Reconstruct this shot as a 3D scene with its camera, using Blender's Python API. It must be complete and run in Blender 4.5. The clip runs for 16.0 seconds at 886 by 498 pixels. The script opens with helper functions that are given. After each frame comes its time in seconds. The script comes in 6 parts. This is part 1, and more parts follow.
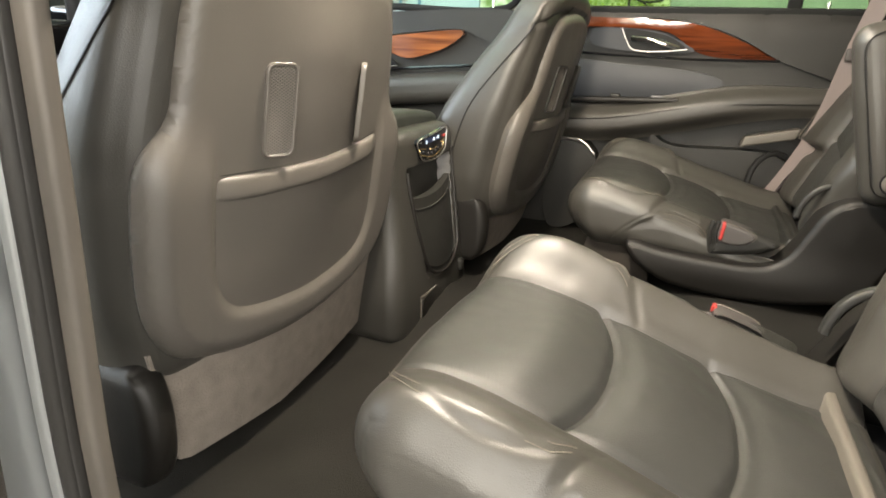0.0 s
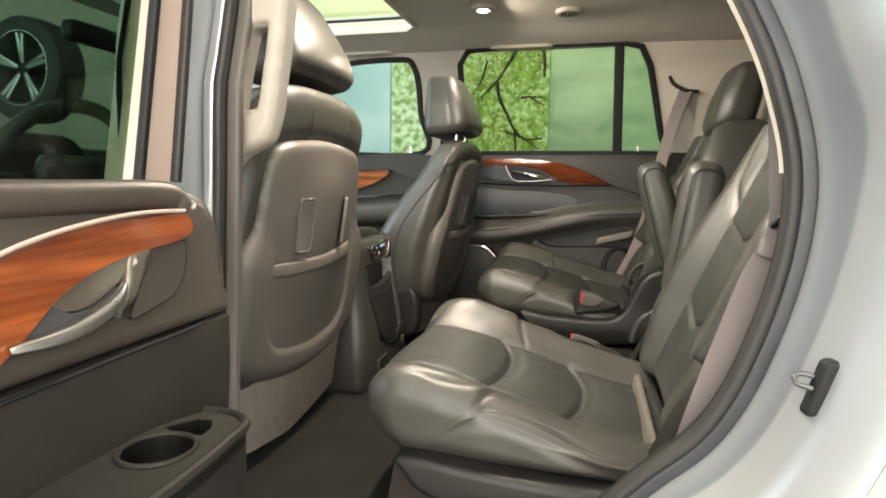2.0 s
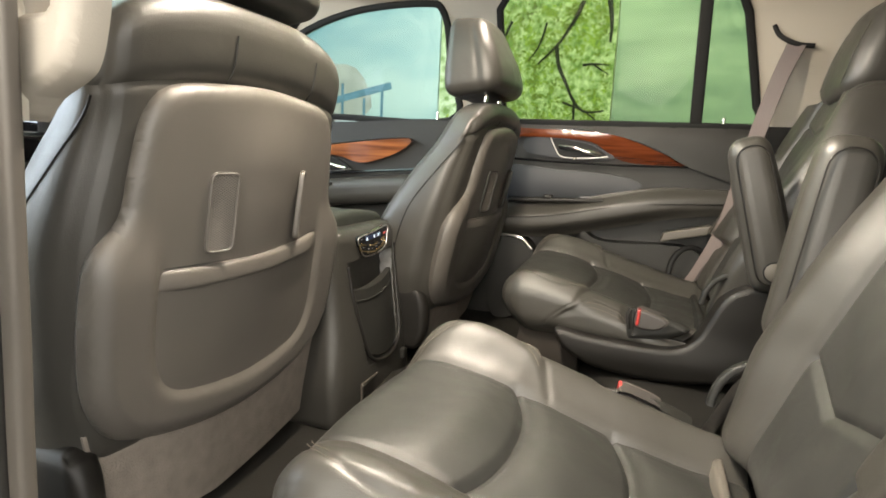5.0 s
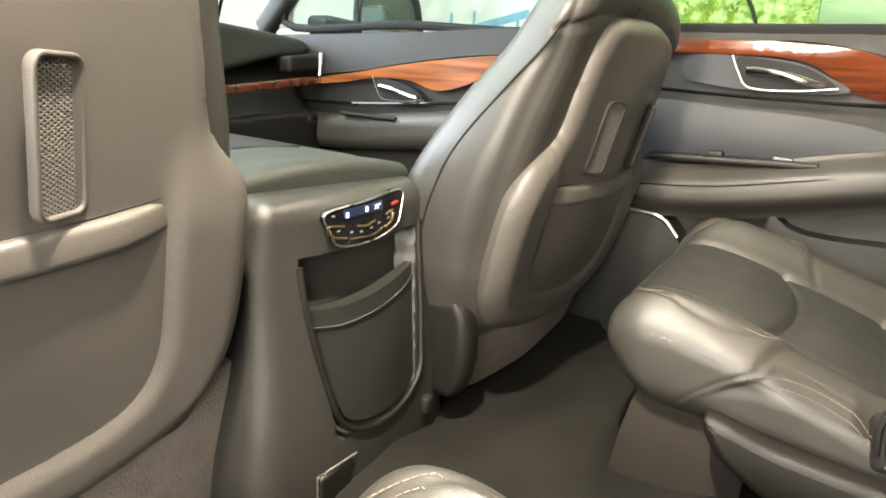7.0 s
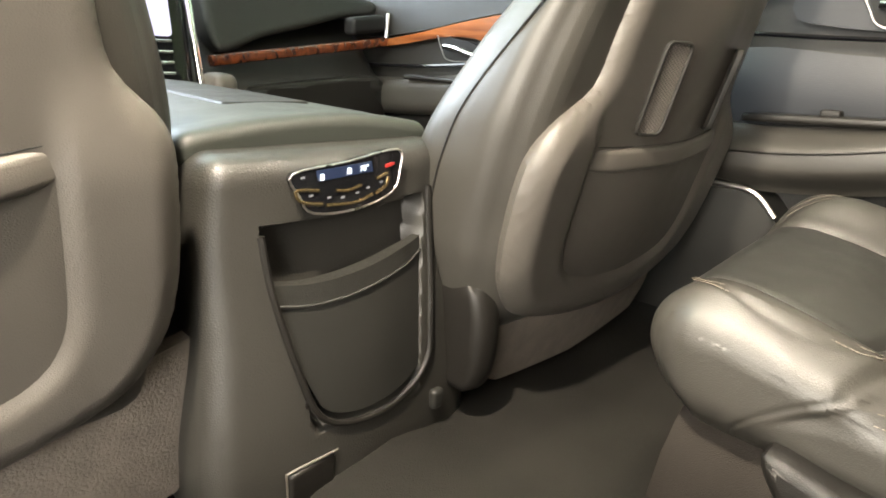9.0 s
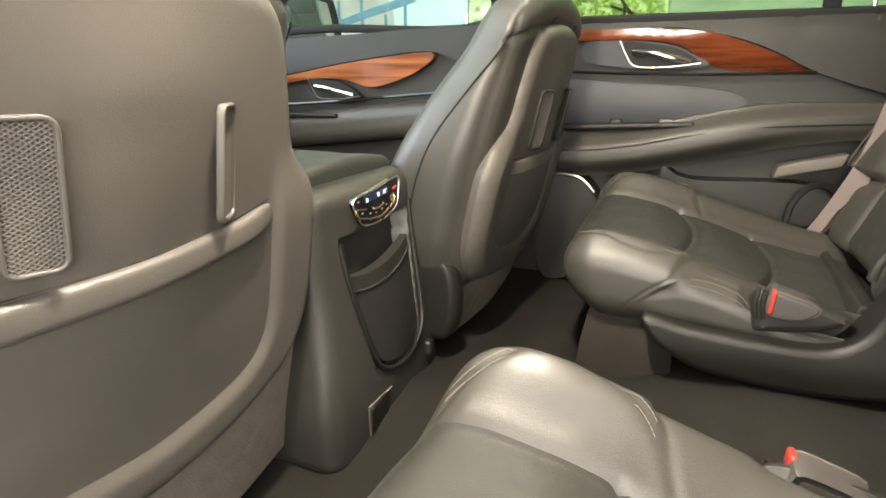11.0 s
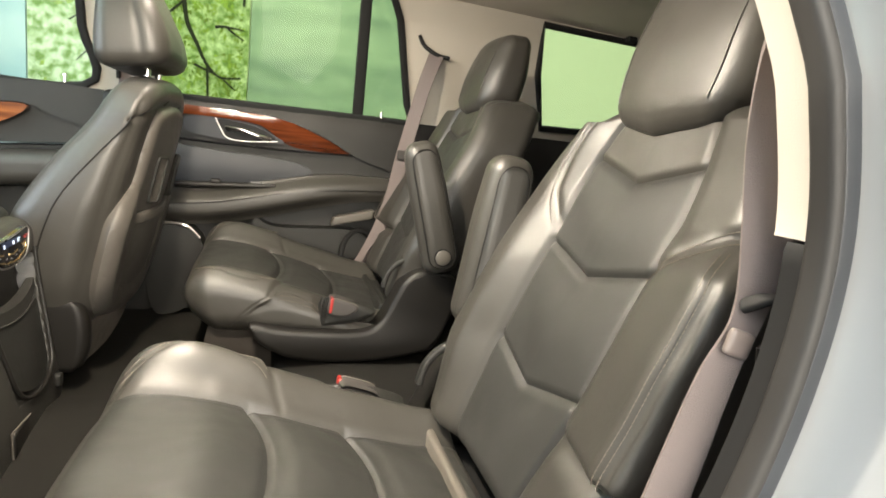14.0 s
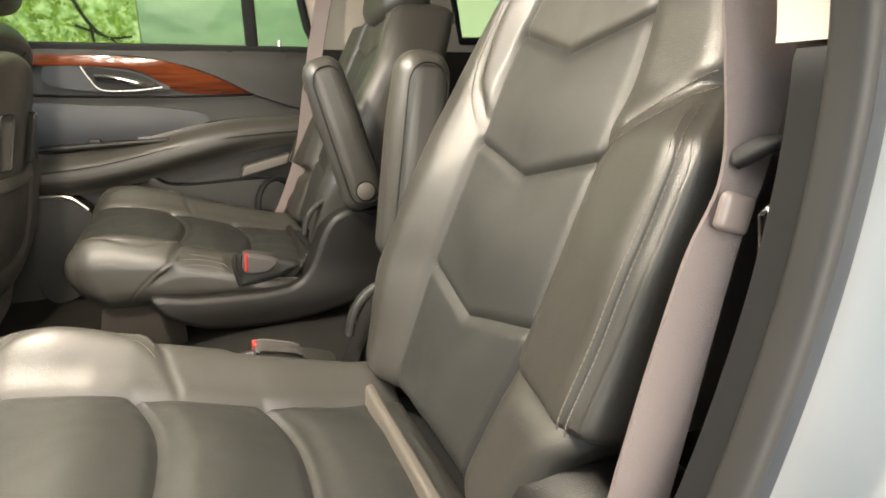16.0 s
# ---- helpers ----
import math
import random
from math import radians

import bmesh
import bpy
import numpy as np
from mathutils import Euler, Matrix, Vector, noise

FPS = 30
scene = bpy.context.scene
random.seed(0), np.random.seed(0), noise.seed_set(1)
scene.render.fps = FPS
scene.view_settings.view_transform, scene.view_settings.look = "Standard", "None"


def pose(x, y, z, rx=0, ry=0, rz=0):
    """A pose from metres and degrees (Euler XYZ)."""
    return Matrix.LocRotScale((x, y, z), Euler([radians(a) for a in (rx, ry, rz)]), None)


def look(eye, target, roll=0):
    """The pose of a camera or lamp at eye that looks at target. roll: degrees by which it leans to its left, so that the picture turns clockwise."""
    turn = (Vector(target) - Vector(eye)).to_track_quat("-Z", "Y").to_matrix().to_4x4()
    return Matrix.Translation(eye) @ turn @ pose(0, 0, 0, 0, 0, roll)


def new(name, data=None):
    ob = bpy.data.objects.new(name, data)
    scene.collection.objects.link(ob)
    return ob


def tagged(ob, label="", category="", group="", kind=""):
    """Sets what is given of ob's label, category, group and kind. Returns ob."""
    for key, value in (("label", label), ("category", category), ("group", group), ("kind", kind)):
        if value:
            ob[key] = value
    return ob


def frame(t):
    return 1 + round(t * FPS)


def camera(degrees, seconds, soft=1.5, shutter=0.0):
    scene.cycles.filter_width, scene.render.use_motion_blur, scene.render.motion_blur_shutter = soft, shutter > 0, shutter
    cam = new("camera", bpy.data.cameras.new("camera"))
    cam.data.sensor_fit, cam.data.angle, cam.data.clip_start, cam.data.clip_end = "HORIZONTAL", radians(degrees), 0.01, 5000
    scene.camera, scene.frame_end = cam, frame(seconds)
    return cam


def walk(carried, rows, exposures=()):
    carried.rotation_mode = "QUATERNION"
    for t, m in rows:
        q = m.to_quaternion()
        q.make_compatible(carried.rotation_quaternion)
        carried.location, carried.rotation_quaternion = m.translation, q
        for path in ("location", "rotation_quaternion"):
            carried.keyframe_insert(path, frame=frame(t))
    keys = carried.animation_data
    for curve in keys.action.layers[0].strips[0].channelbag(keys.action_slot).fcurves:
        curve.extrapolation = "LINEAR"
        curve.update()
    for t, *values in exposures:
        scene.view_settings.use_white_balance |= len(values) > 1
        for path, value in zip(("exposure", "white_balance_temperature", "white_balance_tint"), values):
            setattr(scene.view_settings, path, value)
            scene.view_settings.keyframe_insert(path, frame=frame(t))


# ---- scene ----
cam = camera(75.2, 16.0, 1.8)
PATH = [
    (0, (0.505, -1.052, 1.257), (-0.218, 0.696, 0.608), 2.6),
    (0.5, (0.514, -1.177, 1.275), (0.073, 0.707, 0.767), 2.7),
    (1, (0.551, -1.326, 1.281), (0.173, 0.604, 0.92), 2.0),
    (1.5, (0.606, -1.463, 1.273), (0.15, 0.466, 1.007), 1.2),
    (2, (0.607, -1.529, 1.271), (0.119, 0.397, 1.043), 0.8),
    (2.5, (0.607, -1.548, 1.271), (0.095, 0.373, 1.051), 0.5),
    (3, (0.608, -1.538, 1.269), (0.074, 0.376, 1.049), 0.4),
    (3.5, (0.617, -1.512, 1.27), (0.069, 0.397, 1.036), 0.4),
    (3.7, (0.628, -1.494, 1.268), (0.072, 0.413, 1.034), 0.5),
    (5.8, (0.571, -0.832, 1.276), (-0.199, 0.972, 0.883), 4.3),
    (6, (0.564, -0.776, 1.276), (-0.24, 1.01, 0.869), 4.6),
    (6.5, (0.514, -0.641, 1.265), (-0.418, 1.062, 0.784), 4.8),
    (7, (0.479, -0.497, 1.233), (-0.576, 1.118, 0.704), 4.7),
    (7.5, (0.494, -0.371, 1.213), (-0.654, 1.158, 0.628), 4.8),
    (8, (0.509, -0.312, 1.203), (-0.724, 1.128, 0.565), 4.4),
    (8.5, (0.512, -0.315, 1.205), (-0.8, 1.049, 0.557), 3.8),
    (8.7, (0.51, -0.317, 1.205), (-0.817, 1.035, 0.563), 3.7),
    (10.8, (0.467, -0.679, 1.253), (-0.415, 1.029, 0.7), -0.3),
    (11, (0.459, -0.735, 1.261), (-0.293, 1.027, 0.686), 0.1),
    (11.5, (0.476, -0.886, 1.272), (0.084, 0.989, 0.696), 0.9),
    (12, (0.485, -0.962, 1.293), (0.506, 0.961, 0.742), 1.6),
    (12.5, (0.475, -1.026, 1.312), (0.8, 0.882, 0.809), 3.1),
    (13, (0.467, -1.086, 1.32), (0.949, 0.814, 0.923), 4.9),
    (13.5, (0.455, -1.115, 1.327), (1.024, 0.77, 0.978), 6.3),
    (14, (0.456, -1.114, 1.326), (1.027, 0.771, 0.982), 6.2),
    (14.5, (0.461, -1.118, 1.326), (1.038, 0.761, 0.958), 5.4),
    (15, (0.469, -1.114, 1.323), (1.07, 0.75, 0.917), 4.0),
    (15.5, (0.508, -1.072, 1.296), (1.12, 0.781, 0.858), 1.4),
    (16, (0.542, -0.993, 1.264), (1.274, 0.795, 0.746), -0.6),
]
walk(cam, [(t, look(eye, target, roll)) for t, eye, target, roll in PATH], [(0, 0.37), (1, 0.13), (2, -0.1), (3.7, -0.1), (5.8, 0.48), (6.5, 0.83), (7, 1.1), (8.5, 1.2), (11, 0.6), (12, 0.47), (13, 0.39), (14, 0.32), (16, 0.36)])

# ---- world, light ----
world = bpy.data.worlds.new("world")
scene.world = world
world.use_nodes = True
world.node_tree.nodes["Background"].inputs[0].default_value = (0.9, 0.95, 1.0, 1)
world.node_tree.nodes["Background"].inputs[1].default_value = 0.03


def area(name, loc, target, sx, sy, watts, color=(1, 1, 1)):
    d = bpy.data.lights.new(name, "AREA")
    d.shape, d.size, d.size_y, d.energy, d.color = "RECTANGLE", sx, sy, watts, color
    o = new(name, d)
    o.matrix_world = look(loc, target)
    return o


# unseen fill panels, added where the hall ceiling could carry lights
area("hall_fill", (0.4, -2.7, 3.95), (0.45, -0.9, 0.9), 4.5, 1.4, 210, (1.0, 0.95, 0.88))
# large unseen fills added outside the car, behind the camera and ahead
area("outer_fill", (0.75, -5.2, 2.1), (0.4, 0.0, 1.15), 3.6, 2.6, 380, (1.0, 0.92, 0.80))
area("outer_fill", (-1.6, -5.7, 2.9), (0.3, 0.0, 1.2), 5.0, 1.5, 170, (0.80, 0.90, 1.0))
area("outer_fill", (-3.7, -0.9, 2.35), (0.8, -0.3, 1.2), 3.0, 1.6, 165, (0.74, 0.87, 1.0))
# low unseen panel added to brighten the front seat backs and console
area("hall_fill", (3.6, -3.6, 2.6), (0.05, -0.4, 1.05), 3.2, 1.8, 230, (1.0, 0.95, 0.88))
# unseen overhead panels added for the murals and the rear
area("hall_fill", (0.4, 1.6, 3.9), (0.4, 3.6, 2.2), 5.0, 0.8, 44, (0.97, 1.0, 0.98))
area("hall_fill", (4.4, 0.8, 3.9), (3.2, 0.4, 0), 1.2, 3.2, 150, (1.0, 0.98, 0.94))
# unseen cool panel added to send light in through the sunroof
area("hall_fill", (-1.9, -0.2, 3.9), (0.5, -0.2, 1.0), 2.2, 3.0, 110, (0.82, 0.92, 1.0))
# lit roof lamps of the car; the assumed near one is boosted as fill
for lx, ly, size, watts in ((0.255, 0.335, 0.06, 4.5), (0.255, -0.335, 0.06, 23.0)):
    area("roof_lamp_light", (lx, ly, 1.795), (lx + 0.5, ly * 0.9, 0.6), size, size * 0.6, watts, (1.0, 0.88, 0.71))


# ---- materials ----
def mat(name, color, rough=0.5, metal=0.0, bump=0.0, scale=400.0, vary=0.12, big=6.0, kind="noise", coat=0.0, spec=0.5, sheen=0.0, rvar=0.1, crease=0.0):
    m = bpy.data.materials.new(name)
    m.use_nodes = True
    nt = m.node_tree
    b = nt.nodes["Principled BSDF"]
    L = nt.links.new
    b.inputs["Roughness"].default_value = rough
    b.inputs["Metallic"].default_value = metal
    b.inputs["Specular IOR Level"].default_value = spec
    b.inputs["Coat Weight"].default_value = coat
    b.inputs["Coat Roughness"].default_value = 0.08
    b.inputs["Sheen Weight"].default_value = sheen
    b.inputs["Sheen Roughness"].default_value = 0.5
    tc = nt.nodes.new("ShaderNodeTexCoord")
    n1 = nt.nodes.new("ShaderNodeTexNoise")
    n1.inputs["Scale"].default_value = big
    n1.inputs["Detail"].default_value = 6
    L(tc.outputs["Object"], n1.inputs["Vector"])
    ramp = nt.nodes.new("ShaderNodeMapRange")
    ramp.inputs["From Min"].default_value, ramp.inputs["From Max"].default_value = 0.3, 0.7
    ramp.inputs["To Min"].default_value, ramp.inputs["To Max"].default_value = 1 - vary, 1 + vary
    L(n1.outputs["Fac"], ramp.inputs["Value"])
    mul = nt.nodes.new("ShaderNodeVectorMath")
    mul.operation = "SCALE"
    mul.inputs[0].default_value = color
    L(ramp.outputs["Result"], mul.inputs["Scale"])
    L(mul.outputs["Vector"], b.inputs["Base Color"])
    rr = nt.nodes.new("ShaderNodeMapRange")
    rr.inputs["To Min"].default_value, rr.inputs["To Max"].default_value = max(rough - rvar, 0.02), min(rough + rvar, 1)
    n2 = nt.nodes.new("ShaderNodeTexNoise")
    n2.inputs["Scale"].default_value = big * 4
    n2.inputs["Detail"].default_value = 5
    L(tc.outputs["Object"], n2.inputs["Vector"])
    L(n2.outputs["Fac"], rr.inputs["Value"])
    L(rr.outputs["Result"], b.inputs["Roughness"])
    if bump:
        if kind == "leather":
            t = nt.nodes.new("ShaderNodeTexVoronoi")
            t.feature = "DISTANCE_TO_EDGE"
            t.inputs["Scale"].default_value = scale
            out = t.outputs["Distance"]
        else:
            t = nt.nodes.new("ShaderNodeTexNoise")
            t.inputs["Scale"].default_value = scale
            t.inputs["Detail"].default_value = 4
            out = t.outputs["Fac"]
        L(tc.outputs["Object"], t.inputs["Vector"])
        bp = nt.nodes.new("ShaderNodeBump")
        bp.inputs["Strength"].default_value = bump
        bp.inputs["Distance"].default_value = 0.002
        if crease:
            # soft creases of worn hide
            n3 = nt.nodes.new("ShaderNodeTexNoise")
            n3.inputs["Scale"].default_value, n3.inputs["Detail"].default_value, n3.inputs["Distortion"].default_value = 26.0, 5, 1.4
            L(tc.outputs["Object"], n3.inputs["Vector"])
            b3 = nt.nodes.new("ShaderNodeBump")
            b3.inputs["Strength"].default_value, b3.inputs["Distance"].default_value = crease, 0.012
            L(n3.outputs["Fac"], b3.inputs["Height"])
            L(b3.outputs["Normal"], bp.inputs["Normal"])
        L(out, bp.inputs["Height"])
        L(bp.outputs["Normal"], b.inputs["Normal"])
    return m


M_LEATHER = mat("leather_dark", (0.0375, 0.0350, 0.0302), 0.41, bump=0.16, scale=480, kind="leather", vary=0.12, spec=0.55, crease=0.035)
M_INSERT = mat("leather_perforated", (0.0250, 0.0247, 0.0225), 0.46, bump=0.22, scale=560, kind="leather", vary=0.10, crease=0.025)
M_PANEL = mat("seat_back_vinyl", (0.080, 0.072, 0.063), 0.42, bump=0.2, scale=500, kind="leather", vary=0.10, crease=0.012)
M_CARPETB = mat("seat_back_carpet", (0.19, 0.165, 0.14), 0.95, bump=1.0, scale=300, vary=0.12, big=40, spec=0.2)
M_CONSOLE = mat("console_plastic", (0.026, 0.0245, 0.0213), 0.40, bump=0.25, scale=330, kind="leather", vary=0.14, spec=0.48)
M_CARPET = mat("floor_carpet", (0.0168, 0.0158, 0.0138), 0.97, bump=1.0, scale=600, vary=0.22, big=9, spec=0.1)
M_CARPETP = mat("plinth_carpet", (0.036, 0.031, 0.027), 0.95, bump=0.8, scale=700, vary=0.2, big=9, spec=0.15)
M_PLASTIC = mat("plastic_dark", (0.009, 0.008, 0.0068), 0.45, bump=0.22, scale=480, kind="leather", vary=0.12, spec=0.35)
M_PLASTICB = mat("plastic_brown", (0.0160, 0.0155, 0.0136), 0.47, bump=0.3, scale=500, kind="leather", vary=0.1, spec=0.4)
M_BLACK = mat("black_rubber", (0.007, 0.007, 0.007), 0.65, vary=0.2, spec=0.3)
M_GLOSS = mat("piano_black", (0.006, 0.006, 0.007), 0.08, vary=0.1, rvar=0.03)
M_CHROME = mat("chrome", (0.82, 0.80, 0.77), 0.12, metal=1.0, vary=0.05, rvar=0.05)
M_SATIN = mat("satin_metal", (0.55, 0.53, 0.50), 0.3, metal=1.0, vary=0.05)
M_HEADLINER = mat("headliner_cloth", (0.60, 0.555, 0.485), 0.95, bump=0.25, scale=900, vary=0.04)
M_PILLAR = mat("pillar_trim", (0.46, 0.423, 0.363), 0.75, bump=0.15, scale=700, vary=0.03)
# pillar trim colour darkened to offset the strong light on the grab handle
M_PILLAR_DIM = mat("pillar_trim_dimmed", (0.29, 0.262, 0.225), 0.6, bump=0.15, scale=600, vary=0.05)
M_PAINT = mat("silver_paint", (0.38, 0.392, 0.395), 0.28, metal=0.45, vary=0.01, rvar=0.01)
M_SEAL = mat("door_seal_rubber", (0.018, 0.0205, 0.025), 0.45, vary=0.15)
M_BELT = mat("belt_webbing", (0.145, 0.118, 0.112), 0.7, bump=0.6, scale=900, vary=0.08)
M_BUCKLE = mat("buckle_plastic", (0.05, 0.045, 0.042), 0.4, vary=0.1)
M_RED = mat("buckle_red", (0.30, 0.022, 0.018), 0.45, vary=0.05)
M_WALL = mat("hall_wall", (0.62, 0.63, 0.60), 0.8, bump=0.1, scale=60, vary=0.03, big=1.5)
M_HFLOOR = mat("hall_floor", (0.32, 0.31, 0.29), 0.35, bump=0.05, scale=20, vary=0.12, big=2)
M_TYRE = mat("tyre_rubber", (0.02, 0.02, 0.02), 0.75, bump=0.4, scale=80, vary=0.15)


def wood(dark=(0.035, 0.008, 0.003), pale=(0.17, 0.040, 0.011), grain=(3, 60, 45)):
    m = mat("polished_wood", (0.3, 0.1, 0.03), 0.2, coat=1.0)
    nt = m.node_tree
    b = nt.nodes["Principled BSDF"]
    tc = nt.nodes.new("ShaderNodeTexCoord")
    mp = nt.nodes.new("ShaderNodeMapping")
    mp.inputs["Scale"].default_value = grain
    n = nt.nodes.new("ShaderNodeTexNoise")
    n.inputs["Scale"].default_value, n.inputs["Detail"].default_value, n.inputs["Distortion"].default_value = 1.0, 8, 0.6
    r = nt.nodes.new("ShaderNodeValToRGB")
    r.color_ramp.elements[0].position, r.color_ramp.elements[0].color = 0.32, (*dark, 1)
    r.color_ramp.elements[1].position, r.color_ramp.elements[1].color = 0.68, (*pale, 1)
    nt.links.new(tc.outputs["Object"], mp.inputs["Vector"])
    nt.links.new(mp.outputs["Vector"], n.inputs["Vector"])
    nt.links.new(n.outputs["Fac"], r.inputs["Fac"])
    nt.links.new(r.outputs["Color"], b.inputs["Base Color"])
    return m


M_WOOD = wood()


def glass(name, color):
    m = bpy.data.materials.new(name)
    m.use_nodes = True
    nt = m.node_tree
    nt.nodes.remove(nt.nodes["Principled BSDF"])
    tr = nt.nodes.new("ShaderNodeBsdfTransparent")
    tr.inputs[0].default_value = (*color, 1)
    gl = nt.nodes.new("ShaderNodeBsdfGlossy")
    gl.inputs["Roughness"].default_value = 0.02
    lw = nt.nodes.new("ShaderNodeLayerWeight")
    pw = nt.nodes.new("ShaderNodeMath")
    pw.operation = "POWER"
    pw.inputs[1].default_value = 5
    nt.links.new(lw.outputs["Facing"], pw.inputs[0])
    fr = nt.nodes.new("ShaderNodeMath")
    fr.operation = "MULTIPLY_ADD"
    fr.inputs[1].default_value, fr.inputs[2].default_value = 0.8, 0.035
    nt.links.new(pw.outputs[0], fr.inputs[0])
    mx = nt.nodes.new("ShaderNodeMixShader")
    nt.links.new(fr.outputs[0], mx.inputs[0])
    nt.links.new(tr.outputs[0], mx.inputs[1])
    nt.links.new(gl.outputs[0], mx.inputs[2])
    nt.links.new(mx.outputs[0], nt.nodes["Material Output"].inputs[0])
    return m


M_GLASS = glass("clear_glass", (0.86, 0.95, 0.9))
M_TINT = glass("green_tinted_glass", (0.66, 0.76, 0.56))
M_DARKGLASS = glass("dark_tinted_glass", (0.34, 0.44, 0.355))


def emit(name, color, strength):
    m = bpy.data.materials.new(name)
    m.use_nodes = True
    b = m.node_tree.nodes["Principled BSDF"]
    b.inputs["Base Color"].default_value = (*color, 1)
    b.inputs["Emission Color"].default_value = (*color, 1)
    b.inputs["Emission Strength"].default_value = strength
    return m


# ---- mesh helpers ----
def thing(name, label="", category="", group="", kind="", at=(0, 0, 0)):
    o = new(name)
    o.empty_display_size = 0.05
    o.location = at
    return tagged(o, label, category, group, kind)


def part(name, data, material, parent=None, label="", smooth=True):
    """data: a bmesh, or (verts, faces) in world coordinates."""
    me = bpy.data.meshes.new(name)
    if isinstance(data, tuple):
        me.from_pydata([tuple(v) for v in data[0]], [], data[1])
        bm = bmesh.new()
        bm.from_mesh(me)
    else:
        bm = data
    bmesh.ops.remove_doubles(bm, verts=bm.verts, dist=1e-5)
    bmesh.ops.recalc_face_normals(bm, faces=bm.faces)
    bm.to_mesh(me)
    bm.free()
    if smooth:
        me.polygons.foreach_set("use_smooth", [True] * len(me.polygons))
        me.set_sharp_from_angle(angle=radians(40))
    me.materials.append(material)
    o = new(name, me)
    if parent is not None:
        o.parent = parent
        o.matrix_parent_inverse = Matrix.Translation(-parent.location)
    if label:
        o["label"] = label
    return o


def single(name, data, material, label="", category="", group="", kind="", smooth=True):
    return tagged(part(name, data, material, smooth=smooth), label, category, group, kind)


def rbox(c, size, r, n=(10, 10, 10), fn=None, marks=(), key=None):
    """Rounded box: centre, size, edge radius, steps along x, y, z, and a reshaping of each point (local point in -1..1 and world point).
    marks: (axis, place) where an edge loop must run. key: sorts the faces into several meshes by their middle."""
    h = [s / 2 for s in size]
    r = min(r, *h) * 0.999
    verts, faces, seen, tags = [], [], {}, []

    def ticks(k):
        # denser towards the rounded edges
        a = [-1 + 2 * i / n[k] for i in range(n[k] + 1)]
        e = 1 - r / h[k]
        extra = [s * (e + (1 - e) * q) for s in (-1, 1) for q in (0.0, 0.3, 0.6, 0.85)]
        own = [(q - c[k]) / h[k] for ax_, q in marks if ax_ == k]
        a = [v for v in a if not any(abs(v - q) < 0.6 / n[k] for q in own)]
        return sorted(set(round(v, 5) for v in a + extra + own))

    T = [ticks(0), ticks(1), ticks(2)]

    def vert(p):
        key = tuple(round(v, 5) for v in p)
        if key not in seen:
            w = Vector([p[i] * h[i] for i in range(3)])
            q = Vector([max(-h[i] + r, min(h[i] - r, w[i])) for i in range(3)])
            d = w - q
            if d.length > 1e-9:
                # keep the spacing round the edge even
                d = d.normalized() * r
            w = q + d + Vector(c)
            if fn:
                w = Vector(fn(Vector(p), w))
            seen[key] = len(verts)
            verts.append(w)
        return seen[key]

    for ax in range(3):
        a, b = [i for i in range(3) if i != ax]
        for s in (-1, 1):
            for i in range(len(T[a]) - 1):
                for j in range(len(T[b]) - 1):
                    quad = []
                    for da, db in ((0, 0), (1, 0), (1, 1), (0, 1)):
                        p = [0, 0, 0]
                        p[ax], p[a], p[b] = s, T[a][i + da], T[b][j + db]
                        quad.append(vert(p))
                    faces.append(quad if s > 0 else quad[::-1])
                    if key:
                        mid = [0, 0, 0]
                        mid[ax] = s
                        mid[a], mid[b] = (T[a][i] + T[a][i + 1]) / 2, (T[b][j] + T[b][j + 1]) / 2
                        tags.append(key(mid, [c[k] + mid[k] * h[k] for k in range(3)]))
    if key:
        return split(verts, faces, tags)
    return verts, faces


def split(verts, faces, tags):
    made = {}
    for f, t in zip(faces, tags):
        made.setdefault(t, []).append(f)
    out = {}
    for t, fs in made.items():
        idx = {}
        for f in fs:
            for i in f:
                idx.setdefault(i, len(idx))
        out[t] = ([verts[i] for i in idx], [[idx[i] for i in f] for f in fs])
    return out


def join(*parts):
    vs, fs = [], []
    for v, f in parts:
        k = len(vs)
        vs += list(v)
        fs += [[i + k for i in q] for q in f]
    return vs, fs


def smoothpath(pts, steps=6):
    """Catmull-Rom through the points."""
    p = [Vector(q) for q in pts]
    p = [2 * p[0] - p[1]] + p + [2 * p[-1] - p[-2]]
    out = []
    for i in range(1, len(p) - 2):
        for k in range(steps):
            t = k / steps
            out.append(0.5 * ((2 * p[i]) + (p[i + 1] - p[i - 1]) * t + (2 * p[i - 1] - 5 * p[i] + 4 * p[i + 1] - p[i + 2]) * t * t + (3 * p[i] - p[i - 1] - 3 * p[i + 1] + p[i + 2]) * t ** 3))
    out.append(p[-2])
    return out


def sweep(pts, prof, up=(0, 0, 1), closed=False, taper=None):
    """Sweeps a closed 2D outline (side, up) along the points."""
    pts = [Vector(q) for q in pts]
    n, m = len(pts), len(prof)
    vs, fs = [], []
    up = Vector(up)
    for i, q in enumerate(pts):
        a = pts[i - 1] if (i or closed) else q
        b = pts[(i + 1) % n] if (i < n - 1 or closed) else q
        d = (b - a).normalized()
        s = d.cross(up)
        s = s.normalized() if s.length > 1e-4 else Vector((1, 0, 0))
        u = s.cross(d)
        k = taper(i / max(n - 1, 1)) if taper else 1
        for x, y in prof:
            vs.append(q + s * x * k + u * y * k)
    for i in range(n if closed else n - 1):
        for j in range(m):
            a, b = i * m + j, i * m + (j + 1) % m
            c, d = ((i + 1) % n) * m + (j + 1) % m, ((i + 1) % n) * m + j
            fs.append([a, b, c, d])
    if not closed:
        fs += [list(range(m))[::-1], [(n - 1) * m + j for j in range(m)]]
    return vs, fs


